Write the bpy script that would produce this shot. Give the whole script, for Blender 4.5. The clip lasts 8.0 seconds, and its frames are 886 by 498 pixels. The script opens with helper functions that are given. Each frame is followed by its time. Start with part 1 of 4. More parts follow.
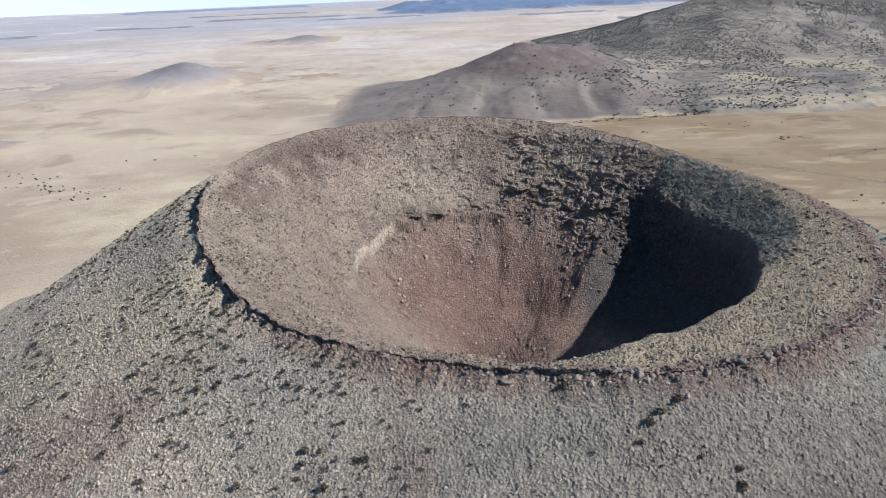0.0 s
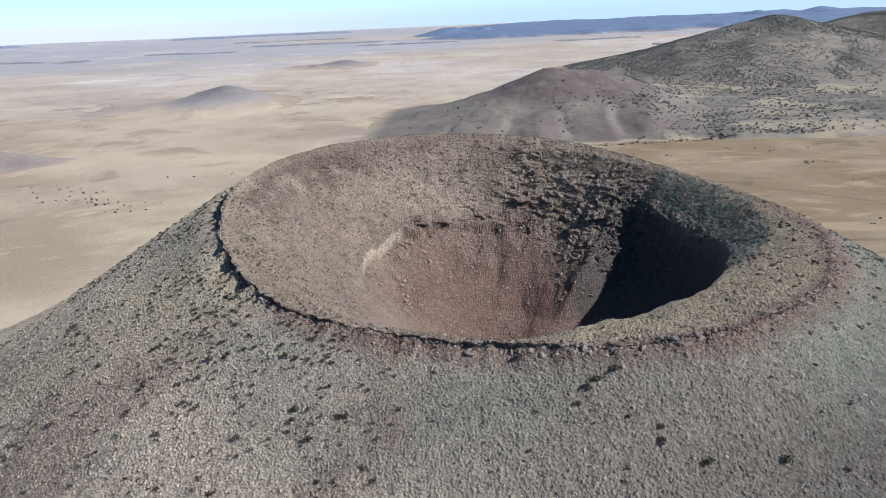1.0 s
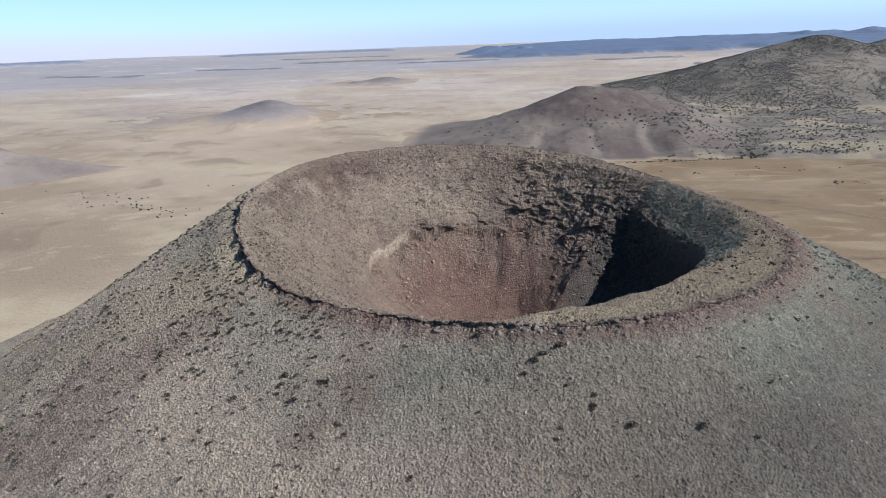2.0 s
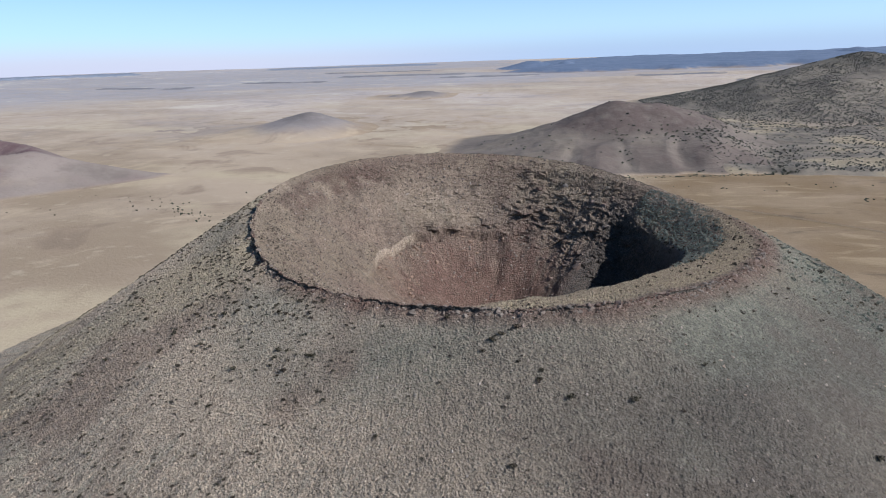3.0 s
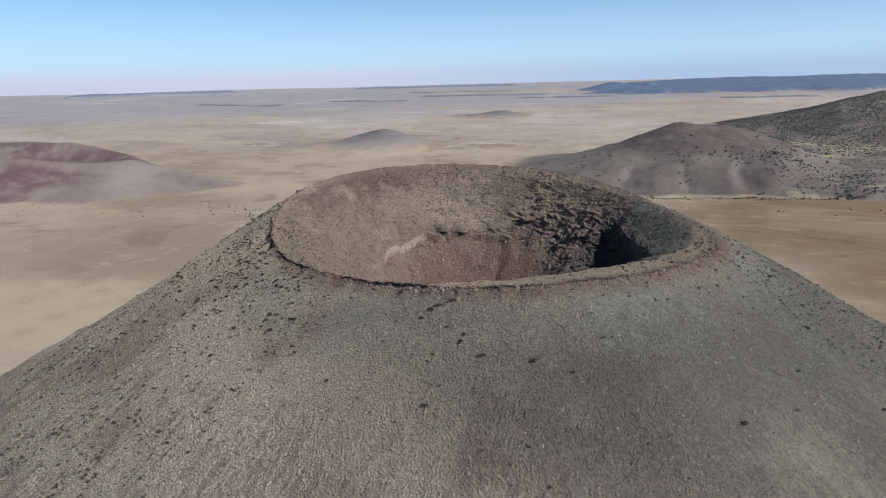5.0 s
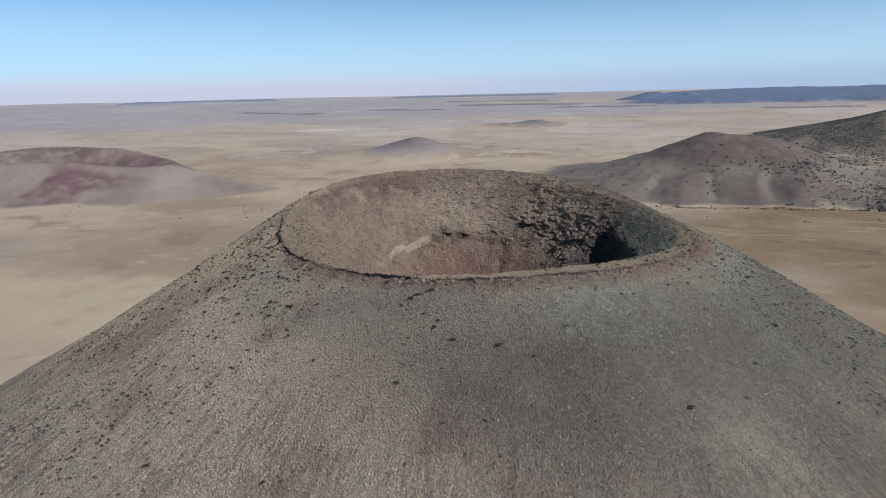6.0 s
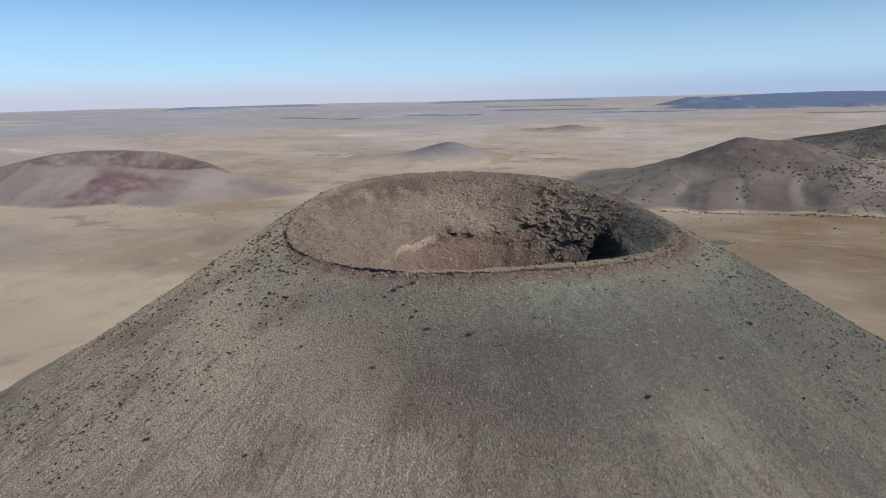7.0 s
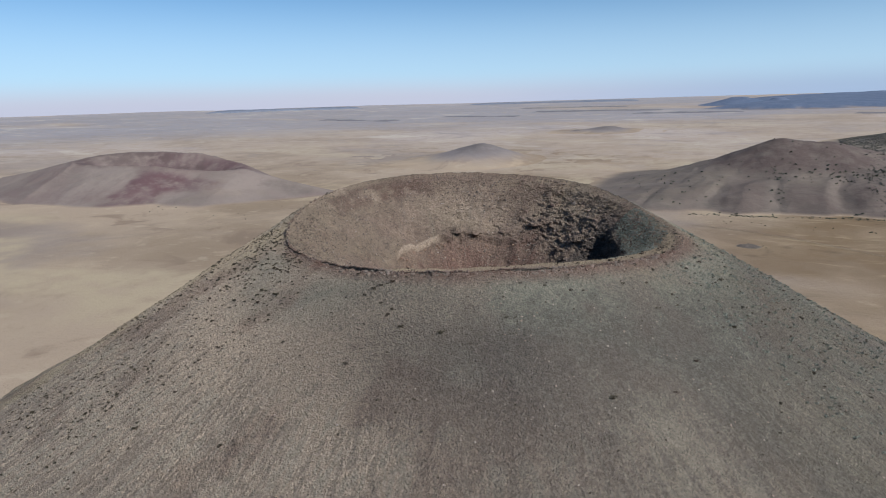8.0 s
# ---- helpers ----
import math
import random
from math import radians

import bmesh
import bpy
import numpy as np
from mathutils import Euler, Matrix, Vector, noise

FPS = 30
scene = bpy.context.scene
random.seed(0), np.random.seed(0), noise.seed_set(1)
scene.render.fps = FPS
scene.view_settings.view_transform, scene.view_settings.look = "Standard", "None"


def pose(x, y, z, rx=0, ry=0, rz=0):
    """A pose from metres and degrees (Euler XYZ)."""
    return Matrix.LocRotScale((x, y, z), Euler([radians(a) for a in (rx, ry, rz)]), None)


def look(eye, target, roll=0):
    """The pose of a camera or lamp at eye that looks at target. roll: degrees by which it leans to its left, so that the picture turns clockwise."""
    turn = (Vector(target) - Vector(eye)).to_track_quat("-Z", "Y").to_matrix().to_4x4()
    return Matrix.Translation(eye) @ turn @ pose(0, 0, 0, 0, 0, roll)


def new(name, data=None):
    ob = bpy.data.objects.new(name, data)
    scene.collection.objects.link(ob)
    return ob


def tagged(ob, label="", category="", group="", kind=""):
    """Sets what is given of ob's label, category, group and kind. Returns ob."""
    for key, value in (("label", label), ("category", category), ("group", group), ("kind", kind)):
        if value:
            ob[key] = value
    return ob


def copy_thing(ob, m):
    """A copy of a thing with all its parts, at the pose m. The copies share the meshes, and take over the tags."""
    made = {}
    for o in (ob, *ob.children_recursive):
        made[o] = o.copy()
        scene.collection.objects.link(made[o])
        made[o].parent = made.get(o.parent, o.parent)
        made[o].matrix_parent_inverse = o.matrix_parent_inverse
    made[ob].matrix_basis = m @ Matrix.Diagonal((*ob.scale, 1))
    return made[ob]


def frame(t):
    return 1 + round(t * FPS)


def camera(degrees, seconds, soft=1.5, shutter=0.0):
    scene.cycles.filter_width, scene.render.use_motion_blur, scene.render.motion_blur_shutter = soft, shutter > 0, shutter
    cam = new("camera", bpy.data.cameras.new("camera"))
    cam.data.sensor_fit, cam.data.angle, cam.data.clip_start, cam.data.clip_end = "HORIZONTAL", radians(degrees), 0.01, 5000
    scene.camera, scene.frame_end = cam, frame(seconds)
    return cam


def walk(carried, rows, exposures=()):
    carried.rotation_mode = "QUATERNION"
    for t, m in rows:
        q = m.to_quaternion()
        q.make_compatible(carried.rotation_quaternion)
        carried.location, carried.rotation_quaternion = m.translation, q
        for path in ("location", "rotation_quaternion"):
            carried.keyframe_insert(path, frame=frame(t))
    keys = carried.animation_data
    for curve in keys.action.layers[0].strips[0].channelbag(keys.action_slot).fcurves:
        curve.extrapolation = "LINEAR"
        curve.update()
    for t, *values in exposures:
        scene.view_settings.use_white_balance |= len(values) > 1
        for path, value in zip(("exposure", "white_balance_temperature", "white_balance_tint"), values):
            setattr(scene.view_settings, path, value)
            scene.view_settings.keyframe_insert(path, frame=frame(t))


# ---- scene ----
# ---------------------------------------------------------------- camera
cam = camera(68.0, 8.0, soft=0.95)
METRES, EYE, TILT, LEAN, TURN = 140.0, 122.0, -21.2, 2.4, 0.0
ROWS = [
    (0.0, 0.0, 0.0, 0.0, 0.0, 0.0, -0.0),
    (0.5, 0.0295, -0.0496, -0.0192, 1.43, 1.07, -0.52),
    (1.0, 0.0662, -0.0971, -0.0375, 2.98, 2.02, -1.13),
    (1.5, 0.1076, -0.1429, -0.0549, 4.62, 2.73, -1.9),
    (3.0, 0.251, -0.2674, -0.1019, 9.64, 4.33, -4.27),
    (3.5, 0.3042, -0.3031, -0.1148, 11.35, 4.65, -4.95),
    (4.0, 0.3598, -0.3347, -0.1261, 13.04, 4.91, -5.7),
    (4.5, 0.4173, -0.3638, -0.1367, 14.72, 5.11, -6.44),
    (6.0, 0.5914, -0.4408, -0.1656, 19.54, 5.64, -8.4),
    (6.5, 0.6515, -0.4607, -0.1728, 21.18, 5.7, -8.97),
    (7.0, 0.7075, -0.4633, -0.1723, 22.86, 5.56, -9.43),
    (7.5, 0.7591, -0.4521, -0.1667, 24.57, 5.32, -9.85),
    (8.0, 0.8111, -0.4343, -0.1593, 26.32, 5.1, -10.27),
]
walk(cam, [(t, pose(0, 0, EYE, TILT, LEAN, TURN) @ pose(METRES * x, METRES * y, METRES * z, 90 + pitch, roll, yaw)) for t, x, y, z, yaw, pitch, roll in ROWS],
     exposures=[(0.0, 1.05, 5720, 9), (1.5, 0.78, 5780, 10), (3.5, 0.50, 5900, 11), (4.5, 0.40, 5950, 11), (6.5, 0.29, 6040, 11), (8.0, 0.26, 6060, 11)])

# ---------------------------------------------------------------- sky and sun
SUN_AZ, SUN_EL = -16.0, 38.0        # degrees from +x towards +y, and above the horizon
world = bpy.data.worlds.new("sky")
scene.world = world
world.use_nodes = True
wn = world.node_tree.nodes
sky = wn.new("ShaderNodeTexSky")
sky.sky_type = "NISHITA"
sky.sun_disc = False
sky.sun_elevation = radians(SUN_EL)
sky.sun_rotation = radians(90 - SUN_AZ)
sky.altitude, sky.air_density, sky.dust_density, sky.ozone_density = 3500, 1.0, 0.25, 1.0
wn["Background"].inputs["Strength"].default_value = 0.078
tint = wn.new("ShaderNodeMix")
tint.data_type, tint.blend_type = "RGBA", "MULTIPLY"
tint.inputs["Factor"].default_value = 1.0
tint.inputs[7].default_value = (0.76, 1.0, 1.06, 1)
world.node_tree.links.new(sky.outputs["Color"], tint.inputs[6])
world.node_tree.links.new(tint.outputs[2], wn["Background"].inputs["Color"])
sun = new("sun", bpy.data.lights.new("sun", "SUN"))
sun.data.energy, sun.data.angle, sun.data.color = 4.35, radians(0.53), (1.0, 0.96, 0.91)
sun.matrix_world = look((0, 0, 0), (-math.cos(radians(SUN_EL)) * math.cos(radians(SUN_AZ)), -math.cos(radians(SUN_EL)) * math.sin(radians(SUN_AZ)), -math.sin(radians(SUN_EL))))


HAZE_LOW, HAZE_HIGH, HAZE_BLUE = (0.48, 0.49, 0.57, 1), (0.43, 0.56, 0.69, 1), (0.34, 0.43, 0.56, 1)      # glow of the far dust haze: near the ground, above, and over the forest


# ---------------------------------------------------------------- noise, on arrays
def lattice(ix, iy, seed):
    h = (ix.astype(np.int64) * 374761393 + iy.astype(np.int64) * 668265263 + seed * 974634777) & 0xFFFFFFFF
    h = ((h ^ (h >> 13)) * 1274126177) & 0xFFFFFFFF
    h = ((h ^ (h >> 16)) * 2246822519) & 0xFFFFFFFF
    return ((h ^ (h >> 15)) & 0xFFFFFF) / float(0xFFFFFF)


def vnoise(x, y, seed=0):
    """Value noise, -1 to 1."""
    x, y = np.asarray(x, float), np.asarray(y, float)
    ix, iy = np.floor(x), np.floor(y)
    fx, fy = x - ix, y - iy
    ux, uy = fx * fx * fx * (fx * (fx * 6 - 15) + 10), fy * fy * fy * (fy * (fy * 6 - 15) + 10)
    a, b = lattice(ix, iy, seed), lattice(ix + 1, iy, seed)
    c, d = lattice(ix, iy + 1, seed), lattice(ix + 1, iy + 1, seed)
    return 2 * ((a + (b - a) * ux) * (1 - uy) + (c + (d - c) * ux) * uy) - 1


def fbm(x, y, octaves=4, seed=0, gain=0.5):
    total, amp, norm = 0.0, 1.0, 0.0
    for k in range(octaves):
        c, s = math.cos(0.7 * k + 0.3), math.sin(0.7 * k + 0.3)
        total = total + amp * vnoise((x * c - y * s) * 2 ** k, (x * s + y * c) * 2 ** k, seed + 17 * k)
        norm += amp
        amp *= gain
    return total / norm


def ridged(x, y, octaves=4, seed=0):
    total, amp, norm = 0.0, 1.0, 0.0
    for k in range(octaves):
        c, s = math.cos(0.9 * k + 0.5), math.sin(0.9 * k + 0.5)
        total = total + amp * (1 - 2 * np.abs(vnoise((x * c - y * s) * 2 ** k, (x * s + y * c) * 2 ** k, seed + 31 * k)))
        norm += amp
        amp *= 0.55
    return total / norm


def vnoise3(x, y, z, seed=0):
    """Value noise in space, -1 to 1."""
    k = np.floor(z)
    f = z - k
    f = f * f * (3 - 2 * f)
    a = vnoise(x + 37.7 * (k % 97), y + 91.3 * (k % 89), seed)
    b = vnoise(x + 37.7 * ((k + 1) % 97), y + 91.3 * ((k + 1) % 89), seed)
    return a + (b - a) * f


def facets3(x, y, z, seed=0):
    """Scattered points in space, each with a tilted plane of its own: angular broken rock."""
    ix, iy, iz = np.floor(x), np.floor(y), np.floor(z)
    best, value = np.full(np.shape(x), 9.0), np.zeros(np.shape(x))
    for dx in (-1, 0, 1):
        for dy in (-1, 0, 1):
            for dz in (-1, 0, 1):
                cx, cy, cz = ix + dx, iy + dy, iz + dz
                px, py, pz, a, b, c = (lattice(cx, cy + 57 * cz, seed + q) for q in range(1, 7))
                ux, uy, uz = x - cx - px, y - cy - py, z - cz - pz
                dist = ux * ux + uy * uy + uz * uz
                plane = (a + b + c) / 1.5 - 1 + 1.3 * ((a - 0.5) * ux + (b - 0.5) * uy + (c - 0.5) * uz)
                value, best = np.where(dist < best, plane, value), np.minimum(dist, best)
    return value


def smooth(a, b, x):
    t = np.clip((np.asarray(x, float) - a) / (b - a), 0, 1)
    return t * t * (3 - 2 * t)


def mix(a, b, t):
    return a + (b - a) * t


def turn_gap(theta, deg):
    """Degrees between an azimuth and a given one, unsigned."""
    return np.abs((np.degrees(theta) - deg + 180) % 360 - 180)


def around(theta, deg, half, soft):
    return 1 - smooth(half, half + soft, turn_gap(theta, deg))


# ---------------------------------------------------------------- mesh helpers
def mesh_of(name, verts, faces, materials=(), shade=True, index=None):
    verts, faces = np.asarray(verts, np.float32), np.asarray(faces, np.int32)
    me = bpy.data.meshes.new(name)
    me.vertices.add(len(verts))
    me.vertices.foreach_set("co", verts.ravel())
    me.loops.add(faces.size)
    me.loops.foreach_set("vertex_index", faces.ravel())
    me.polygons.add(len(faces))
    me.polygons.foreach_set("loop_start", np.arange(0, faces.size, faces.shape[1], dtype=np.int32))
    for m in materials:
        me.materials.append(m)
    if index is not None:
        me.polygons.foreach_set("material_index", np.asarray(index, np.int32))
    me.polygons.foreach_set("use_smooth", np.full(len(faces), shade, bool))
    me.update(calc_edges=True)
    return me


def paint(me, values):
    """Ground cover, by point: red scoria, straw grass, dark rock, bare soil; also haze and shade tints."""
    at = me.attributes.new("cover", "FLOAT_COLOR", "POINT")
    at.data.foreach_set("color", np.ascontiguousarray(np.stack([np.clip(v, 0, 1) for v in values], 1), np.float32).ravel())


def grid_faces(rows, cols, wrap):
    """Quads of a grid whose rows run along the first axis."""
    i = np.arange(rows - 1)[:, None]
    j = np.arange(cols if wrap else cols - 1)[None]
    k = (j + 1) % cols
    return np.stack([i * cols + j, i * cols + k, (i + 1) * cols + k, (i + 1) * cols + j], -1).reshape(-1, 4)


def part(name, me, parent=None, label=""):
    ob = new(name, me)
    if parent is not None:
        ob.parent = parent
    return tagged(ob, label)


# ---------------------------------------------------------------- materials
class Mat:
    """A short way to write node materials."""

    def __init__(self, name):
        self.m = bpy.data.materials.new(name)
        self.m.use_nodes = True
        self.t = self.m.node_tree
        self.b = self.t.nodes["Principled BSDF"]
        self.pos = self.t.nodes.new("ShaderNodeNewGeometry").outputs["Position"]

    def put(self, socket, value):
        if isinstance(value, bpy.types.NodeSocket):
            self.t.links.new(value, socket)
        elif isinstance(value, (tuple, list)) and len(value) == 3 and socket.type == "RGBA":
            socket.default_value = (*value, 1)
        else:
            socket.default_value = value

    def noise(self, scale, detail=4, rough=0.55, stretch=None, offset=0.0, distortion=0.0):
        v = self.t.nodes.new("ShaderNodeMapping")
        self.put(v.inputs["Vector"], self.pos)
        v.inputs["Location"].default_value = (offset, offset * 0.7, 0)
        if stretch:
            v.inputs["Scale"].default_value = stretch
        n = self.t.nodes.new("ShaderNodeTexNoise")
        self.put(n.inputs["Vector"], v.outputs[0])
        n.inputs["Scale"].default_value, n.inputs["Detail"].default_value, n.inputs["Roughness"].default_value = scale, detail, rough
        n.inputs["Distortion"].default_value = distortion
        return n.outputs["Fac"]

    def cells(self, scale, feature="F1", out="Distance"):
        n = self.t.nodes.new("ShaderNodeTexVoronoi")
        n.feature = feature
        self.put(n.inputs["Vector"], self.pos)
        n.inputs["Scale"].default_value = scale
        return n.outputs[out]

    def ramp(self, fac, a, b, lo=0.0, hi=1.0):
        n = self.t.nodes.new("ShaderNodeMapRange")
        n.interpolation_type = "SMOOTHSTEP"
        self.put(n.inputs["Value"], fac)
        for key, v in (("From Min", a), ("From Max", b), ("To Min", lo), ("To Max", hi)):
            n.inputs[key].default_value = v
        return n.outputs["Result"]

    def math(self, op, a, b=0.0):
        n = self.t.nodes.new("ShaderNodeMath")
        n.operation = op
        self.put(n.inputs[0], a)
        self.put(n.inputs[1], b)
        return n.outputs[0]

    def mix(self, fac, a, b, how="MIX"):
        n = self.t.nodes.new("ShaderNodeMix")
        n.data_type, n.blend_type = "RGBA", how
        self.put(n.inputs["Factor"], fac)
        self.put(n.inputs[6], a)
        self.put(n.inputs[7], b)
        return n.outputs[2]

    def cover(self):
        n = self.t.nodes.new("ShaderNodeAttribute")
        n.attribute_name = "cover"
        s = self.t.nodes.new("ShaderNodeSeparateColor")
        self.t.links.new(n.outputs["Color"], s.inputs[0])
        return (*s.outputs, n.outputs["Alpha"])

    def island(self):
        return self.t.nodes["Geometry"].outputs["Random Per Island"]

    def one(self):
        return self.t.nodes.new("ShaderNodeObjectInfo").outputs["Random"]

    def bump(self, height, strength, distance):
        n = self.t.nodes.new("ShaderNodeBump")
        self.put(n.inputs["Height"], height)
        n.inputs["Strength"].default_value, n.inputs["Distance"].default_value = strength, distance
        old = self.b.inputs["Normal"]
        if old.is_linked:
            self.t.links.new(old.links[0].from_socket, n.inputs["Normal"])
        self.t.links.new(n.outputs[0], old)

    def done(self, colour, rough=0.95, specular=0.15):
        self.put(self.b.inputs["Base Color"], colour)
        self.put(self.b.inputs["Roughness"], rough)
        self.b.inputs["Specular IOR Level"].default_value = specular
        return self.m


def cone_material(name, grass_a, grass_b, cinder_a, cinder_b, tufts=False):
    """Cinder slope: dry grass, brown cinder, red scoria, straw grass, dark rock; or the tufts that grow on it."""
    m = Mat(name)
    red, straw, dark, soil = m.cover()
    flow = m.t.nodes.new("ShaderNodeAttribute")
    flow.attribute_name = "flow"
    flow = flow.outputs["Fac"]
    wide, mid, fine, grain = m.noise(0.045, 5), m.noise(0.35, 5, 0.6, offset=40), m.noise(1.6, 5, 0.65, offset=9), m.noise(4.5, 4, 0.7, offset=3)
    grass = m.mix(m.ramp(mid, 0.35, 0.65), grass_a, grass_b)
    cinder = m.mix(m.ramp(fine, 0.35, 0.65), cinder_a, cinder_b)
    c = m.mix(m.ramp(wide, 0.42, 0.60), grass, cinder)
    c = m.mix(m.math("MULTIPLY", soil, 0.95), c, m.mix(m.ramp(fine, 0.3, 0.7), (0.285, 0.222, 0.160), (0.430, 0.345, 0.252)))
    c = m.mix(m.ramp(flow, 0.46, 0.26, 0, 0.34), c, (0.100, 0.088, 0.073))
    c = m.mix(m.ramp(flow, 0.55, 0.72, 0, 0.60), c, (0.270, 0.236, 0.178))
    c = m.mix(m.math("MULTIPLY", straw, m.ramp(fine, 0.30, 0.55)), c, m.mix(grain, (0.225, 0.180, 0.108), (0.365, 0.300, 0.185)))
    c = m.mix(m.math("MULTIPLY", red, m.ramp(mid, 0.25, 0.60, 0.65, 1.0)), c, m.mix(m.ramp(fine, 0.3, 0.7), (0.106, 0.064, 0.049), (0.165, 0.100, 0.075)))
    # dark rock; on the crater wall this tone also deepens the pit's shade
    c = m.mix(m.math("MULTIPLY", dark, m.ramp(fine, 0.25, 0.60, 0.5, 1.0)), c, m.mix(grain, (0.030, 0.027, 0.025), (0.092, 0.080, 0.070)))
    if tufts:
        return m.done(m.mix(1.0, c, m.ramp(m.island(), 0.0, 1.0, 0.80, 1.16), "MULTIPLY"))
    c = m.mix(m.ramp(grain, 0.52, 0.72, 0.0, 0.20), c, (0.33, 0.29, 0.235))
    c = m.mix(m.ramp(grain, 0.46, 0.30, 0.0, 0.28), c, (0.060, 0.052, 0.043))
    blotch = m.t.nodes.new("ShaderNodeSeparateColor")
    m.t.links.new(m.cells(1.7, "F1", "Color"), blotch.inputs[0])
    c = m.mix(1.0, c, m.ramp(blotch.outputs[0], 0.0, 1.0, 0.84, 1.17), "MULTIPLY")
    m.bump(fine, 0.8, 0.6)
    m.bump(m.cells(2.2), 0.9, 0.40)
    m.bump(grain, 0.9, 0.2)
    return m.done(c)


def plain_colour(m):
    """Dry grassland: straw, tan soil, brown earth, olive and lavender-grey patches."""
    a, b, c3 = m.noise(0.0040, 6, 0.55, None, 11), m.noise(0.013, 6, 0.6, None, 53, 0.6), m.noise(0.045, 5, 0.6, None, 7)
    fine, grain = m.noise(0.4, 5, 0.65), m.noise(2.2, 3, 0.7)
    c = m.mix(m.ramp(a, 0.40, 0.60), (0.262, 0.204, 0.132), (0.362, 0.290, 0.198))
    c = m.mix(m.ramp(b, 0.54, 0.66, 0, 0.70), c, (0.400, 0.322, 0.212))
    c = m.mix(m.ramp(b, 0.46, 0.34, 0, 0.65), c, (0.195, 0.145, 0.098))
    c = m.mix(m.ramp(c3, 0.57, 0.70, 0, 0.40), c, (0.460, 0.390, 0.270))
    c = m.mix(m.ramp(m.noise(0.0022, 5, 0.55, None, 91), 0.53, 0.63, 0, 0.55), c, (0.235, 0.205, 0.178))
    c = m.mix(1.0, c, (1.01, 0.975, 1.005), "MULTIPLY")
    return c, a, b, c3, fine, grain


def plain_material():
    m = Mat("dry_plain")
    c, a, b, c3, fine, grain = plain_colour(m)
    red, straw, dark, soil = m.cover()
    c = m.mix(m.math("MULTIPLY", straw, m.ramp(c3, 0.3, 0.6, 0.3, 1.0)), c, (0.400, 0.322, 0.212))
    c = m.mix(m.math("MULTIPLY", soil, m.ramp(b, 0.62, 0.40, 0.70, 1.0)), c, (0.188, 0.129, 0.072))
    swirl = m.noise(0.016, 6, 0.6, (1.0, 2.4, 1.0), 71, 0.8)
    c = m.mix(m.math("MULTIPLY", soil, m.ramp(swirl, 0.54, 0.66, 0, 0.6)), c, (0.340, 0.262, 0.160))
    c = m.mix(m.math("MULTIPLY", soil, m.ramp(swirl, 0.44, 0.32, 0, 0.7)), c, (0.098, 0.073, 0.046))
    # next two tones carry distance haze: pale lavender, then blue-grey brush
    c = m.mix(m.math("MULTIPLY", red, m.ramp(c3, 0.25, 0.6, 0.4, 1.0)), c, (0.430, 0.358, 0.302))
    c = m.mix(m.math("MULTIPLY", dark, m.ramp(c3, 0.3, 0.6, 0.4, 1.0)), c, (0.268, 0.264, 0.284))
    strip = m.noise(0.0065, 6, 0.62, (1.0, 1.3, 1.0), 33, 0.7)
    c = m.mix(m.math("MULTIPLY", red, m.ramp(strip, 0.56, 0.66, 0, 0.75)), c, (0.500, 0.436, 0.345))
    c = m.mix(m.math("MULTIPLY", red, m.ramp(strip, 0.45, 0.35, 0, 0.75)), c, (0.262, 0.232, 0.222))
    c = m.mix(m.ramp(fine, 0.42, 0.25, 0, 0.50), c, (0.140, 0.108, 0.070))
    c = m.mix(m.ramp(grain, 0.45, 0.30, 0, 0.45), c, (0.110, 0.088, 0.058))
    m.bump(fine, 0.6, 1.0)
    return m.done(c)


def hill_material(name, low, high, streak, tint, patchy=0.0):
    m = Mat(name)
    wide, mid, fine = m.noise(0.012, 5, 0.6), m.noise(0.06, 5, 0.6, offset=21), m.noise(0.6, 4, 0.65)
    red, straw, dark, soil = m.cover()
    c = m.mix(m.ramp(wide, 0.36, 0.64), low, high)
    c = m.mix(m.ramp(mid, 0.50, 0.66, 0, 0.7), c, streak)
    c = m.mix(m.math("MULTIPLY", red, m.ramp(mid, 0.28, 0.58, 0.35, 1.0)), c, tint)
    c = m.mix(m.math("MULTIPLY", straw, m.ramp(fine, 0.25, 0.6, 0.5, 1.0)), c, (0.33, 0.265, 0.165))
    c = m.mix(m.math("MULTIPLY", dark, m.ramp(mid, 0.30, 0.60, 0.3, 1.0)), c, (0.085, 0.075, 0.062))
    c = m.mix(m.ramp(fine, 0.42, 0.28, 0, 0.5), c, (0.080, 0.068, 0.056))
    c = m.mix(soil, plain_colour(m)[0], c)
    m.bump(mid, 0.6, 3.0)
    m.bump(fine, 0.6, 0.5)
    return m.done(c)


def rock_material(name, dark, light, warm):
    m = Mat(name)
    fine = m.noise(5.0, 4, 0.65)
    c = m.mix(m.island(), dark, light)
    c = m.mix(m.ramp(m.noise(0.08, 3), 0.45, 0.62, 0, 0.6), c, warm)
    c = m.mix(m.ramp(fine, 0.5, 0.3, 0, 0.5), c, tuple(0.45 * v for v in dark))
    m.bump(fine, 0.7, 0.08)
    return m.done(c)


def plant_material(name, a, b, dry):
    m = Mat(name)
    c = m.mix(m.island(), a, b)
    c = m.mix(m.ramp(m.noise(0.15, 3), 0.45, 0.65, 0, 0.6), c, dry)
    return m.done(c, 0.9, 0.1)


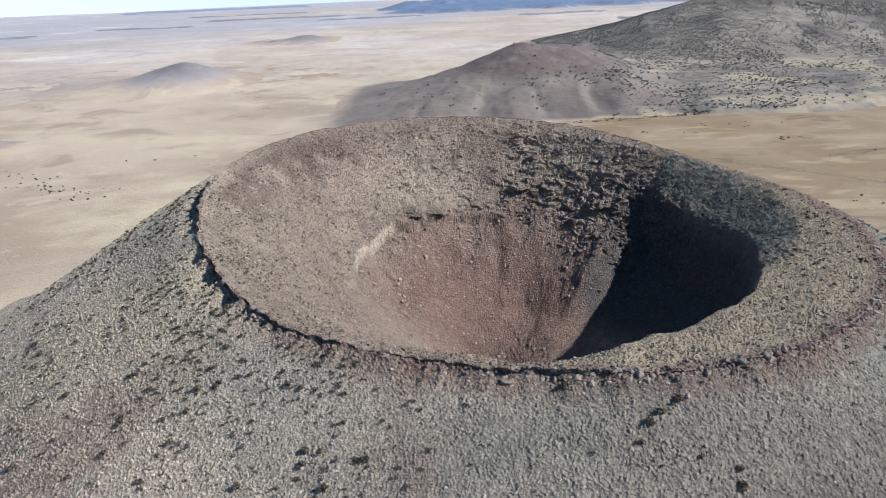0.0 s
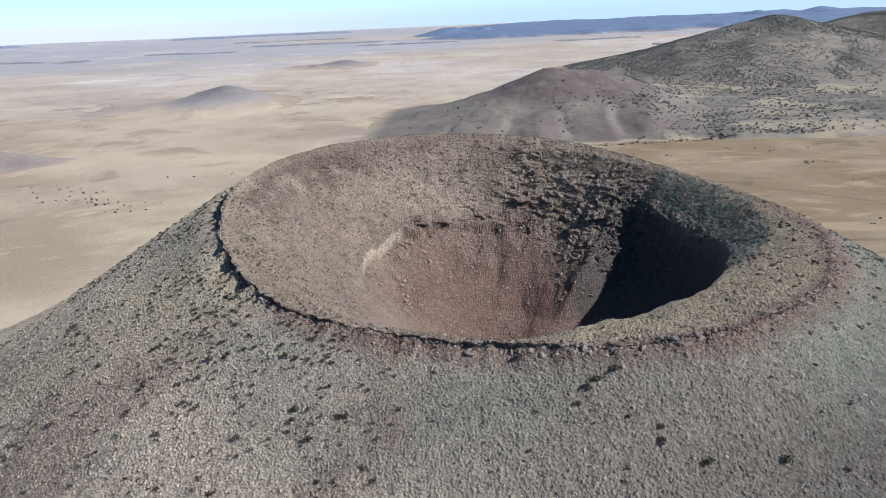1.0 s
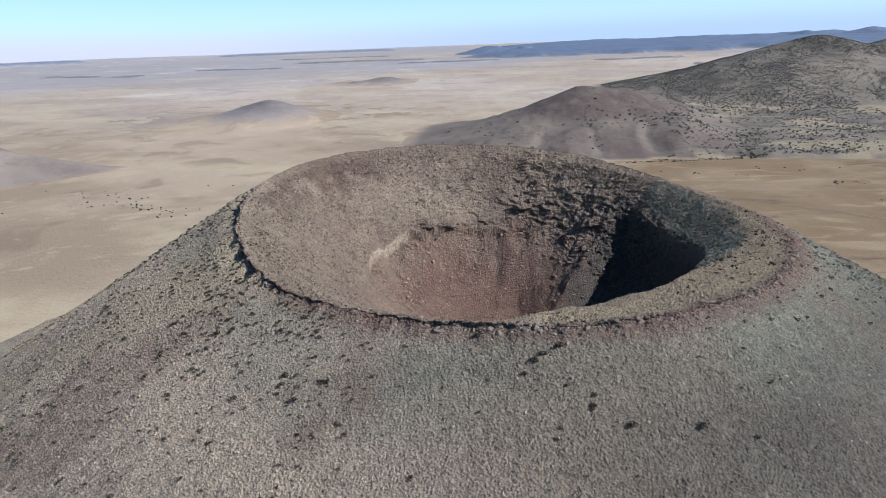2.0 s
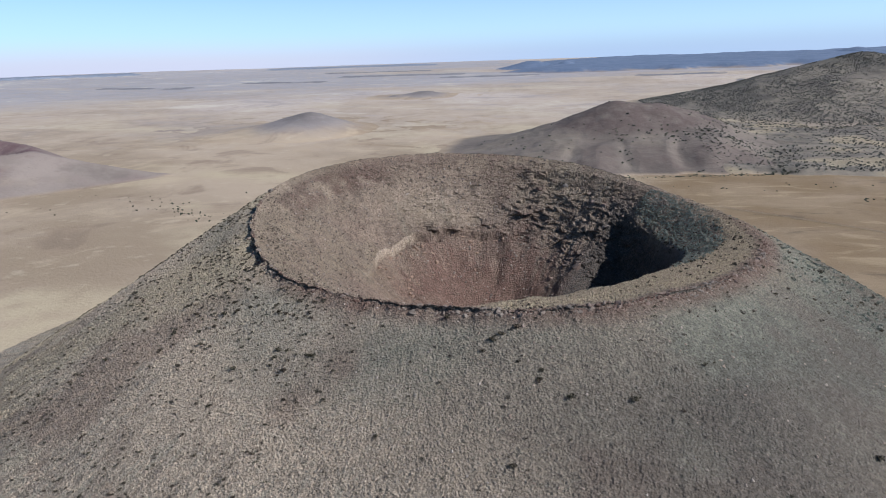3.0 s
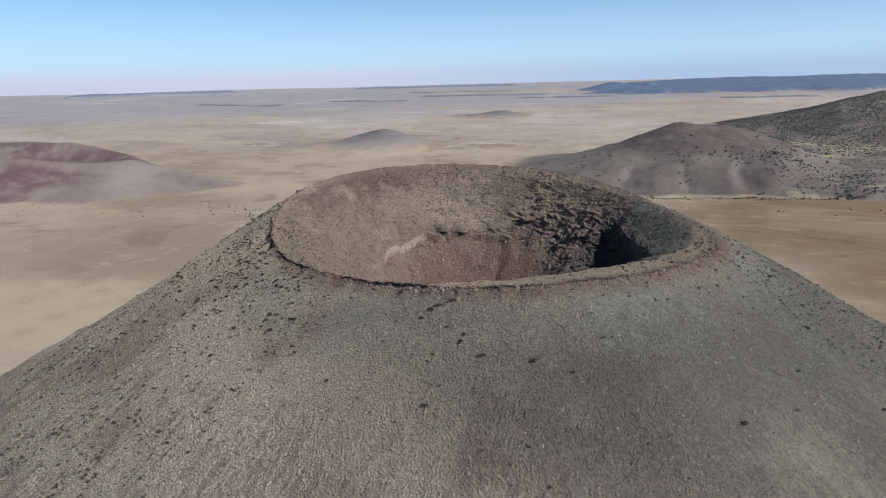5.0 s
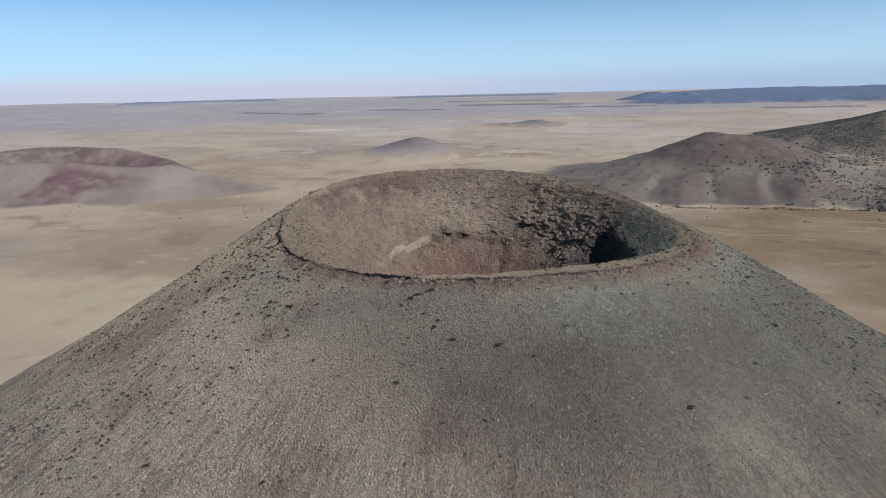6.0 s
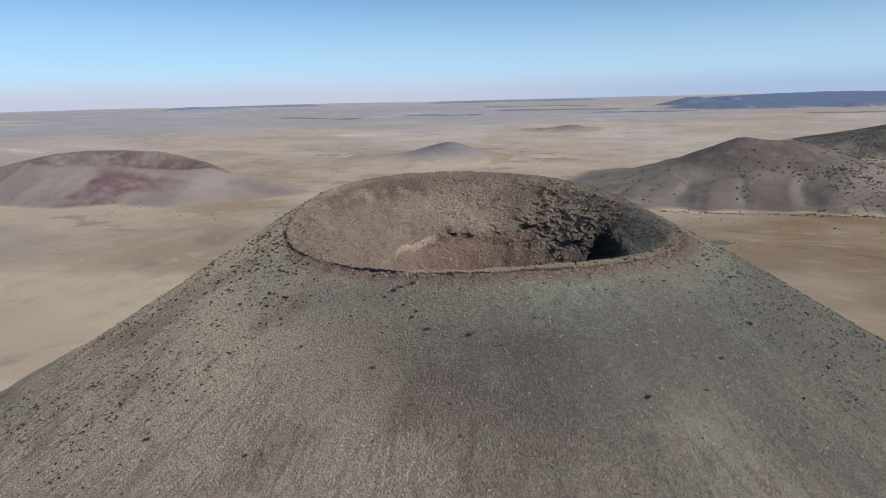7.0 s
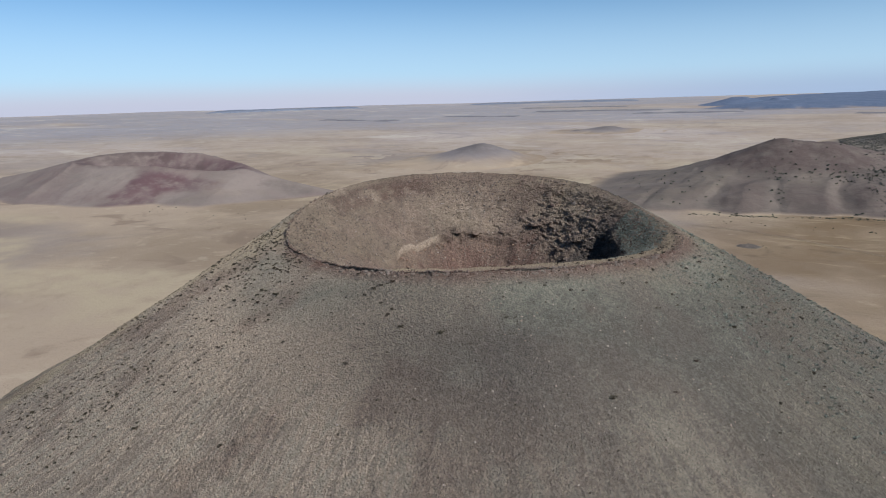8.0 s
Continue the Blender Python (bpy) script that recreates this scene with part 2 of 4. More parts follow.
MAT_CONE = cone_material("cinder_slope", (0.156, 0.151, 0.115), (0.219, 0.206, 0.157), (0.150, 0.129, 0.099), (0.214, 0.182, 0.139))
MAT_GRASS = cone_material("slope_grass", (0.149, 0.145, 0.112), (0.203, 0.193, 0.147), (0.145, 0.128, 0.099), (0.199, 0.174, 0.133), True)
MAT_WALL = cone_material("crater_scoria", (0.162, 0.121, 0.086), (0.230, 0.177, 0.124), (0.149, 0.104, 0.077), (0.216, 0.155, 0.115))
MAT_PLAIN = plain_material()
MAT_RED = hill_material("red_cinder_hill", (0.188, 0.152, 0.128), (0.240, 0.196, 0.164), (0.205, 0.162, 0.138), (0.116, 0.069, 0.070))
MAT_BROWN = hill_material("brown_cinder_hill", (0.138, 0.112, 0.092), (0.172, 0.140, 0.114), (0.160, 0.134, 0.108), (0.098, 0.073, 0.063))
# low hills: brown cinder paled to lavender-grey, with haze in the colour
MAT_LOW = hill_material("hazy_cinder_hill", (0.205, 0.180, 0.166), (0.240, 0.210, 0.192), (0.225, 0.195, 0.180), (0.150, 0.126, 0.122))
MAT_WOOD = hill_material("wooded_hill", (0.158, 0.133, 0.106), (0.212, 0.178, 0.136), (0.130, 0.112, 0.092), (0.115, 0.100, 0.078))
# far uplands and mesas: the blue of haze is mixed into their base colours
MAT_FAR = hill_material("hazy_upland", (0.092, 0.122, 0.180), (0.122, 0.152, 0.215), (0.145, 0.172, 0.220), (0.10, 0.13, 0.18))
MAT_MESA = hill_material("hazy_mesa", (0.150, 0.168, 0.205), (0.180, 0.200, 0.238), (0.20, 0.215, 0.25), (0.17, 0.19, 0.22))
MAT_ROCK = rock_material("lava_rock", (0.090, 0.074, 0.062), (0.234, 0.192, 0.156), (0.198, 0.126, 0.096))
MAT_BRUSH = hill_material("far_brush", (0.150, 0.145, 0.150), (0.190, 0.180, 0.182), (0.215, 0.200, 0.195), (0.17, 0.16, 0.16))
MAT_FALLEN = rock_material("orange_scoria", (0.170, 0.108, 0.076), (0.300, 0.205, 0.150), (0.240, 0.150, 0.105))
MAT_RUBBLE = rock_material("rim_rubble", (0.060, 0.044, 0.036), (0.155, 0.112, 0.086), (0.140, 0.080, 0.060))
MAT_PALE = rock_material("pale_cinder_rock", (0.150, 0.120, 0.098), (0.360, 0.305, 0.250), (0.260, 0.185, 0.140))
MAT_STRAW = plant_material("straw_grass", (0.174, 0.135, 0.092), (0.268, 0.212, 0.148), (0.225, 0.173, 0.119))
MAT_SHRUB = plant_material("dark_shrub", (0.037, 0.032, 0.022), (0.077, 0.066, 0.045), (0.070, 0.048, 0.036))
MAT_BROWNTUFT = plant_material("brown_grass", (0.123, 0.096, 0.070), (0.182, 0.142, 0.104), (0.158, 0.115, 0.087))
MAT_SCRUB = plant_material("brown_scrub", (0.066, 0.054, 0.042), (0.120, 0.098, 0.074), (0.092, 0.070, 0.054))
MAT_SAGE = plant_material("grey_shrub", (0.126, 0.136, 0.116), (0.260, 0.270, 0.222), (0.194, 0.191, 0.151))
MAT_STEM = plant_material("shrub_stem", (0.090, 0.070, 0.052), (0.130, 0.105, 0.080), (0.110, 0.085, 0.065))
MAT_TREE = plant_material("juniper_leaf", (0.066, 0.072, 0.054), (0.110, 0.116, 0.084), (0.095, 0.094, 0.070))
# juniper leaf again, paled and greyed as if through haze
MAT_FARTREE = plant_material("hazy_juniper", (0.108, 0.105, 0.090), (0.172, 0.162, 0.135), (0.150, 0.133, 0.112))
MAT_BARK = plant_material("juniper_bark", (0.110, 0.085, 0.065), (0.150, 0.120, 0.095), (0.130, 0.100, 0.080))


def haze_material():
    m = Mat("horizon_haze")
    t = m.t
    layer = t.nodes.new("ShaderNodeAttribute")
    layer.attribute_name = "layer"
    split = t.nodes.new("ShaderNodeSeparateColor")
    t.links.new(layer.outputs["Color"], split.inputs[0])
    # haze drawn as a glow on a see-through sheet
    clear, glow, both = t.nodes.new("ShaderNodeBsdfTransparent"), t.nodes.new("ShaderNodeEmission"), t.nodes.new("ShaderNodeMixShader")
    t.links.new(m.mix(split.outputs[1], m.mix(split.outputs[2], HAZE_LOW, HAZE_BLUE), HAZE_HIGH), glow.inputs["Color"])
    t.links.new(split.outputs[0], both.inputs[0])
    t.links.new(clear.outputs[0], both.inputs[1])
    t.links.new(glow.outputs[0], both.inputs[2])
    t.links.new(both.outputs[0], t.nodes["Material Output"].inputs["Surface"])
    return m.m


def track_material():
    m = Mat("worn_track")
    return m.done(m.mix(m.ramp(m.noise(0.2, 4), 0.35, 0.65), (0.250, 0.192, 0.130), (0.330, 0.262, 0.182)))


MAT_TRACK = track_material()

# ---------------------------------------------------------------- the land, as heights
CX, CY = 15.0, 137.0              # middle of the crater
FLOOR = 34.0                      # its lowest point
RIM_R = (68.75, -0.86, 5.06, 0.22, -4.41, -0.42, 0.01, 0.89, 0.41, 1.01, 1.09)
RIM_Z = (79.02, -2.66, 4.51, -1.35, -2.54, -0.82, 0.14, -0.21, 0.12)


def harmonics(c, th):
    total = np.full(np.shape(th), c[0], float)
    for k in range(1, (len(c) + 1) // 2):
        total = total + c[2 * k - 1] * np.cos(k * th) + c[2 * k] * np.sin(k * th)
    return total


def rim_radius(th, keep=1.0):
    """keep: how much of the fine unevenness of the edge is left."""
    x, y = np.cos(th), np.sin(th)
    return harmonics(RIM_R, th) + keep * (0.8 * fbm(9 * x + 5, 9 * y, 4, 3) + 0.35 * vnoise(45 * x, 45 * y, 8))


def rim_height(th, keep=1.0):
    x, y = np.cos(th), np.sin(th)
    return harmonics(RIM_Z, th) + keep * (0.4 * fbm(11 * x, 11 * y + 3, 4, 5) + 0.2 * vnoise(60 * x, 60 * y, 6))


def ledge(th):
    """Height of the broken outer face of the rim, along the azimuth."""
    x, y = np.cos(th), np.sin(th)
    body = 2.3 * around(th, 190, 22, 18) + 1.0 * around(th, 232, 22, 25) + 0.5 * around(th, 285, 22, 40)
    return np.minimum(body, 2.6) * np.clip(0.60 + 1.2 * fbm(7 * x, 7 * y, 5, 12, 0.7), 0.08, 1.2)


INNER_S = (0.0, 0.15, 0.30, 0.45, 0.55, 0.63, 0.70, 0.80, 0.90, 1.0)
INNER_A = (1.0, 0.95, 0.83, 0.63, 0.49, 0.40, 0.305, 0.175, 0.07, 0.0)     # long scree side
LIP_AZ = (-110.0, -89.0, -80.0, -62.0, -42.0, -17.0, 10.0, 24.0, 35.0, 45.0, 56.0)
LIP_S = (0.95, 0.865, 0.825, 0.755, 0.726, 0.725, 0.735, 0.755, 0.80, 0.85, 0.88)       # the edge of the cliff
LIP_G = (0.040, 0.055, 0.067, 0.086, 0.086, 0.105, 0.18, 0.24, 0.20, 0.13, 0.10)        # how deep that edge lies


def eased(az, values):
    """A table along the azimuth, with its corners rounded."""
    return sum(np.interp(az + q, LIP_AZ, values) for q in (-10.0, -5.0, 0.0, 5.0, 10.0)) / 5


def cliff_profile(th, s, wobble):
    """A shoulder that slopes to a lip, a cliff under it, then scree."""
    az = (np.degrees(th) + 180) % 360 - 180
    lip, deep = eased(az, LIP_S) + wobble, eased(az, LIP_G)
    above = deep * np.clip((1 - s) / (1 - lip), 0, 1) ** np.interp(az, (-62.0, -45.0, -22.0, 10.0, 35.0), (1.0, 1.2, 1.7, 1.4, 1.3))
    tall = np.interp(az, (-80.0, -40.0), (0.12, 0.36))
    cliff = deep + tall * np.clip((lip - s) / 0.075, 0, 1)
    scree = (1 - deep - tall) * (1 - np.clip(s / (lip - 0.075), 0, 1) ** 1.35)
    return np.where(s > lip, above, cliff + scree)


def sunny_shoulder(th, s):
    """The grassy, sunny part of the shoulder; the rest of it is steep and painted darker for its half-shade."""
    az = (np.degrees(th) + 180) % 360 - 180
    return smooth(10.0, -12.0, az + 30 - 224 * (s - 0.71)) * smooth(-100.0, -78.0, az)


def scarp_edge(x, y, th):
    """Share of the radius at which the slumped step runs."""
    return 0.615 - 0.0012 * np.abs(np.degrees(th) % 360 - 118) + 0.03 * fbm(x * 0.10, y * 0.10, 3, 41) + 0.004 * vnoise(x * 0.6, y * 0.6, 43)


def crag_share(th, s):
    """Where the wall is broken rock rather than scree."""
    return around(th, 58, 20, 22) * smooth(0.50, 0.60, s) * (1 - smooth(0.92, 0.99, s)) + 0.42 * around(th, 92, 20, 48) * smooth(0.54, 0.66, s) * (1 - smooth(0.86, 0.98, s))



def inner_height(x, y, th, s):
    """Crater wall: s is 0 at the middle and 1 on the rim."""
    zr = rim_height(th, smooth(0.88, 1.0, s))
    w = around(th, 338, 58, 14)
    sw = s + 0.030 * fbm(x * 0.10, y * 0.10, 3, 39) * smooth(1.0, 0.85, s)
    g = mix(np.interp(sw, INNER_S, INNER_A), cliff_profile(th, s, 0.022 * fbm(x * 0.12, y * 0.12, 3, 37)), w)
    z = zr - (zr - FLOOR) * g
    # slumped step, broken crags, loose blocks
    edge = scarp_edge(x, y, th)
    step = around(th, 130, 34, 8) * smooth(0.0, 0.012, edge - s)
    z = z - 2.5 * step * smooth(0.30, 0.55, s)
    z = z - 1.6 * (1 - smooth(0.5, 1.3, np.hypot((x + 9.2) / 1.6, y - 174.6)))
    crag = crag_share(th, s)
    z = z + crag * 0.5 * fbm(x * 0.13, y * 0.13, 3, 51)
    rough = smooth(0.08, 0.4, s) * (1 - smooth(0.9, 1.0, s))
    z = z + rough * (0.6 * fbm(x * 0.12, y * 0.12, 4, 61) + 0.15 * ridged(x * 0.5, y * 0.5, 3, 63)) + 0.12 * fbm(x * 1.2, y * 1.2, 2, 67) * smooth(0.0, 0.1, 1 - s)
    return z


OUT_D = (0.0, 6.0, 17.0, 34.0, 50.0, 80.0, 110.0, 136.0, 146.0, 165.0, 190.0)
OUT_F = (0.0, 3.2, 9.3, 18.9, 28.5, 46.0, 63.5, 77.0, 80.5, 84.0, 88.0)


def outer_height(x, y, th, d):
    """Outer slope, d metres outside the rim."""
    keep = 1 - smooth(0.3, 6, d)
    z = rim_height(th, keep) - ledge(th) * smooth(0.0, 0.05, d) * (1 - smooth(0.5, 6, d)) - np.interp(d, OUT_D, OUT_F)
    fade = smooth(0.0, 1.5, d)
    run = fbm(5 * np.cos(th), 5 * np.sin(th), 3, 71) * smooth(15, 60, d)
    return z + 0.7 * run + fade * (0.5 * fbm(x * 0.05, y * 0.05, 3, 73) + 0.16 * fbm(x * 0.6, y * 0.6, 3, 75) + 0.06 * vnoise(x * 2.3, y * 2.3, 77))


def polar_of(x, y):
    """Azimuth, share of the rim's radius, and metres outside the rim."""
    th = np.arctan2(y - CY, x - CX)
    r = np.hypot(x - CX, y - CY)
    base = harmonics(RIM_R, th)
    rr = np.where(r < base, rim_radius(th, smooth(0.88, 1.0, r / base)), rim_radius(th, 1 - smooth(0.3, 6, r - base)))
    return th, r / rr, r - rr


def cone_height(x, y):
    th, s, d = polar_of(x, y)
    return np.where(d < 0, inner_height(x, y, th, np.minimum(s, 1)), outer_height(x, y, th, np.maximum(d, 0)))


def plain_height(x, y):
    d = np.hypot(x - CX, y - CY)
    rise = 0.0245 * np.maximum(d - 600, 0)
    return rise + 1.2 * fbm(x * 0.006, y * 0.006, 4, 81) + smooth(900, 3000, d) * 5 * fbm(x * 0.0012, y * 0.0022, 4, 83)


def polar_grid(radii, count):
    th = np.linspace(0, 2 * np.pi, count, endpoint=False)
    return np.meshgrid(radii, th, indexing="ij")


# ground: one sheet out to the horizon
radii = np.concatenate([np.linspace(1.0, 120, 8), np.geomspace(150, 4780, 150)])
rg, tg = polar_grid(radii, 420)
gx, gy = CX + rg * np.cos(tg), CY + rg * np.sin(tg)
gz = plain_height(gx, gy)
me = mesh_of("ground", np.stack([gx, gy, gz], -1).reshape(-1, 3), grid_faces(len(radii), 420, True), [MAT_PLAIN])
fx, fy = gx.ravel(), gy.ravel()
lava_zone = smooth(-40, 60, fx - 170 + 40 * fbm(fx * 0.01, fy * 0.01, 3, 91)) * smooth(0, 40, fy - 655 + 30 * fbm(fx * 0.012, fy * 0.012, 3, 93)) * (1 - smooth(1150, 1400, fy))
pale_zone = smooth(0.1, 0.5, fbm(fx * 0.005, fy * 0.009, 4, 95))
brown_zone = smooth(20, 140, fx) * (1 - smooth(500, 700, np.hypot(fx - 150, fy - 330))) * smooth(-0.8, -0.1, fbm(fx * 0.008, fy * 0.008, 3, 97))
# far plain paled and its sage turned blue-grey, as painted haze
far_haze = (0.45 + 0.55 * smooth(0.0, 0.4, fbm(fx * 0.0022, fy * 0.0030, 4, 98))) * smooth(700, 1800, np.hypot(fx, fy))
hazy_sage = smooth(-0.15, 0.3, fbm(fx * 0.0011, fy * 0.0022, 4, 99) + 0.45 * smooth(0, -900, fx)) * smooth(1500, 2600, np.hypot(fx, fy))
paint(me, [far_haze, pale_zone * (1 - brown_zone), np.maximum(0.75 * lava_zone, 0.85 * hazy_sage), brown_zone])
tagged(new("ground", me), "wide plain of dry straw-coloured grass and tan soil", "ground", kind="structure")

# ---------------------------------------------------------------- the cinder cone
cone = new("cinder_cone")
cone.location = (CX, CY, 0)
tagged(cone, "steep grey-brown cinder cone with a deep round crater", "volcanic cone", kind="structure")


def under_cone(name, verts, faces, mats, label, shade=True):
    v = np.asarray(verts, float) - np.array([CX, CY, 0.0])
    return part(name, mesh_of(name, v, faces, mats, shade), cone, label)


def crater_cover(x, y, th, s):
    n, n2 = fbm(x * 0.05, y * 0.05, 4, 101), fbm(x * 0.15, y * 0.15, 3, 103)
    run = fbm(24 * np.cos(th), 24 * np.sin(th) + 2 * s, 4, 105)
    fan = (1 - smooth(0.34, 0.58, s + 0.12 * n + 0.14 * run)) * around(th, 95, 28, 60)
    below = smooth(-0.01, 0.02, scarp_edge(x, y, th) - s) * around(th, 125, 40, 25)
    upper = smooth(0.60, 0.75, s)
    violet = around(th, 155, 14, 16) * smooth(0.80, 0.86, s) * (1 - smooth(0.93, 0.98, s)) * smooth(-0.35, 0.2, n2) + 0.6 * around(th, 170, 14, 16) * smooth(0.62, 0.70, s) * (1 - smooth(0.75, 0.85, s)) * smooth(-0.1, 0.4, n)
    red = 1.0 * fan + 0.34 * around(th, 95, 35, 40) * smooth(0.66, 0.90, s) * smooth(-0.6, 0.1, n) + 0.55 * violet + 0.5 * around(th, 86, 14, 20) * smooth(0.0, 0.4, n2) * smooth(0.5, 0.6, s) * (1 - smooth(0.68, 0.78, s)) + 0.32 * below + 0.20 * around(th, 140, 60, 50) * smooth(-0.3, 0.3, n2 + 0.6 * n)
    red = red + 0.55 * around(th, 305, 55, 25) * smooth(0.950, 0.985, s)
    red = red + 0.28 * around(th, 62, 26, 30) * smooth(0.42, 0.55, s) * smooth(-0.5, 0.2, n2 + n)
    straw = 0.85 * sunny_shoulder(th, s) * (1 - 0.6 * smooth(0.94, 0.98, s)) * smooth(0.70, 0.77, s) * smooth(-0.7, -0.1, n) + 0.22 * around(th, 225, 42, 30) * smooth(0.74, 0.88, s) * smooth(-0.35, 0.1, n) + 0.24 * around(th, 140, 55, 50) * upper * smooth(-0.4, 0.3, n2 - n)
    # near-black below the lip: the pit's deep shade put into the cover
    lip = np.interp((np.degrees(th) + 180) % 360 - 180, LIP_AZ, LIP_S)
    # the steep part of the shoulder is also darkened, for its half-shade
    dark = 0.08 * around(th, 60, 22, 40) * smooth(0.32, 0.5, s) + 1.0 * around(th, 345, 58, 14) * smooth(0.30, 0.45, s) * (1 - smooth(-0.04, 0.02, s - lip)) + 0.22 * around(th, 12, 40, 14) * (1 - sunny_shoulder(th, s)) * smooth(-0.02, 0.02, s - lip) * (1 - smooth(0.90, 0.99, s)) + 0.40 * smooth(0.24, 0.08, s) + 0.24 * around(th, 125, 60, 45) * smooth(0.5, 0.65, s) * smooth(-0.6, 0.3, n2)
    gap = scarp_edge(x, y, th) - s
    scarp = around(th, 146, 11, 5) * (1 - smooth(0.002, 0.007, np.abs(gap - 0.004)))
    soil = 0.30 * around(th, 200, 60, 60) * smooth(-0.5, 0.4, n + 0.6 * n2) * (1 - fan) + 0.35 * around(th, 110, 50, 60) * smooth(-0.3, 0.4, n) * upper + 0.15 * below * smooth(-0.4, 0.3, n2) * (1 - 0.7 * fan) + scarp + 0.35 * around(th, 112, 14, 16) * smooth(0.60, 0.68, s) * (1 - smooth(0.82, 0.95, s)) + 0.45 * around(th, 62, 26, 26) * smooth(0.48, 0.60, s) * smooth(-0.7, 0.3, n2)
    return [red * (1 - scarp) + 0.14 * scarp, straw, dark * (1 - scarp), soil]


# ledges that jut out over the scree: x, y, z, half width, reach
LEDGES = ((40.5, 175.5, 65.0, 4.0, 2.6), (20.2, 187.3, 66.9, 3.0, 2.4), (-9.6, 176.0, 64.9, 2.4, 2.6), (-2.5, 178.6, 64.0, 3.6, 1.8), (8.0, 184.0, 63.5, 3.0, 1.2))


N_TH = 1280
TH_IN = np.radians(np.concatenate([np.linspace(20, 205, 960, endpoint=False), np.linspace(205, 380, 320, endpoint=False)]))
ring_s = np.concatenate([np.linspace(0.0, 0.40, 40)[1:], np.linspace(0.403, 0.93, 150), np.linspace(0.935, 1.0, 14)])
sg, tg = np.meshgrid(ring_s, TH_IN, indexing="ij")
rr = rim_radius(tg, smooth(0.88, 1.0, sg))
ix, iy = CX + sg * rr * np.cos(tg), CY + sg * rr * np.sin(tg)
iz = inner_height(ix, iy, tg, sg)
# broken rock: jutting ledges, and angular blocks of three sizes along the normal
hard = crag_share(tg, sg)
pos = np.stack([ix, iy, iz], -1)
for lx, ly, lz, half, reach in LEDGES:
    la = math.atan2(ly - CY, lx - CX)
    side = (np.angle(np.exp(1j * (tg - la))) * math.hypot(lx - CX, ly - CY) / half) ** 2
    push = reach * np.exp(-side) * smooth(lz - 0.25, lz + 0.25, iz + 0.8 * vnoise(ix * 0.7, iy * 0.7, 331)) * (1 - smooth(lz + 1.0, lz + 1.5 + 1.3 * reach, iz))
    pos[..., 0] -= push * np.cos(tg)
    pos[..., 1] -= push * np.sin(tg)
along, across = np.gradient(np.stack([ix, iy, iz], -1), axis=0), np.roll(pos, -1, 1) - np.roll(pos, 1, 1)
out = np.cross(along, across)
out /= np.linalg.norm(out, axis=-1, keepdims=True) + 1e-9
out *= np.sign(out[..., 2:])
loose = (0.16 + 0.34 * around(tg, 90, 40, 60)) * smooth(0.45, 0.66, sg) * (1 - smooth(0.94, 0.995, sg)) + 0.5 * smooth(0.25, 0.10, sg)
bx, by, bz = (q.ravel() for q in (sg * rr + 0.9 * vnoise(iy * 0.5, iz * 0.5, 33), 30 * tg + 0.9 * vnoise(ix * 0.5, iz * 0.5, 34), 1.7 * iz + 1.2 * vnoise(ix * 0.25, iy * 0.25, 35)))
large, middle, small = (facets3(bx * k, by * k, bz * k, q).reshape(ix.shape) for k, q in ((0.20, 300), (0.48, 310), (1.05, 330)))
gully = np.clip(ridged(tg * 9 + 0.25 * fbm(ix * 0.1, iy * 0.1, 3, 335), sg * 2.5, 3, 336) - 0.15, 0, 1)
lump = vnoise3(bx * 0.16, by * 0.16, bz * 0.16, 320).reshape(ix.shape)
pos = pos + out * (hard * (0.46 * large + 0.38 * middle + 0.40 * lump - 0.5 * gully) + (0.14 * hard + 0.26 * loose) * small + 0.42 * loose * middle)[..., None]
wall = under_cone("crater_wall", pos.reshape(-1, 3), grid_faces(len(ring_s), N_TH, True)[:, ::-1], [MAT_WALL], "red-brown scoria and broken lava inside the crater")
wall.data.polygons.foreach_set("use_smooth", np.maximum(hard, 0.6 * loose)[:-1].ravel() < 0.16)
ribs = 0.48 + 0.30 * fbm(26 * tg + 4 * sg, 5 * sg, 5, 128, 0.6) * smooth(0.30, 0.5, sg) * (1 - smooth(0.92, 1.0, sg))
wall.data.attributes.new("flow", "FLOAT", "POINT").data.foreach_set("value", ribs.ravel().astype(np.float32))
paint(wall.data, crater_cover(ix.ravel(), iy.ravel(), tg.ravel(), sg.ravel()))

# the broken face just outside the rim, a little undercut
ring_k = np.linspace(0, 1, 7)
kg, tg = polar_grid(ring_k, N_TH)
rr = rim_radius(tg)
bite = 0.35 * np.sin(np.pi * kg) * fbm(30 * np.cos(tg) + 3 * kg, 30 * np.sin(tg), 3, 111) - 0.3 * kg * (1 - kg) * 3
rk = rr + bite + 0.06 * kg
fx, fy = CX + rk * np.cos(tg), CY + rk * np.sin(tg)
face = under_cone("rim_face", np.stack([fx, fy, rim_height(tg) - kg * (ledge(tg) + 0.15)], -1).reshape(-1, 3), grid_faces(7, N_TH, True)[:, ::-1], [MAT_CONE], "dark broken lava face of the rim")
face.data.attributes.new("flow", "FLOAT", "POINT").data.foreach_set("value", np.full(len(face.data.vertices), 0.5, np.float32))
paint(face.data, [0.3 + 0 * kg.ravel(), 0 * kg.ravel(), 0.9 + 0 * kg.ravel(), 0 * kg.ravel()])

def run_streak(th, d):
    """Bare runs and grassy strips that follow the fall of the slope."""
    return fbm(60 * th, d * 0.07 + 3, 4, 127) * smooth(12, 70, d) + 0.85 * fbm(130 * th, d * 0.20, 2, 126) * smooth(20, 50, d)


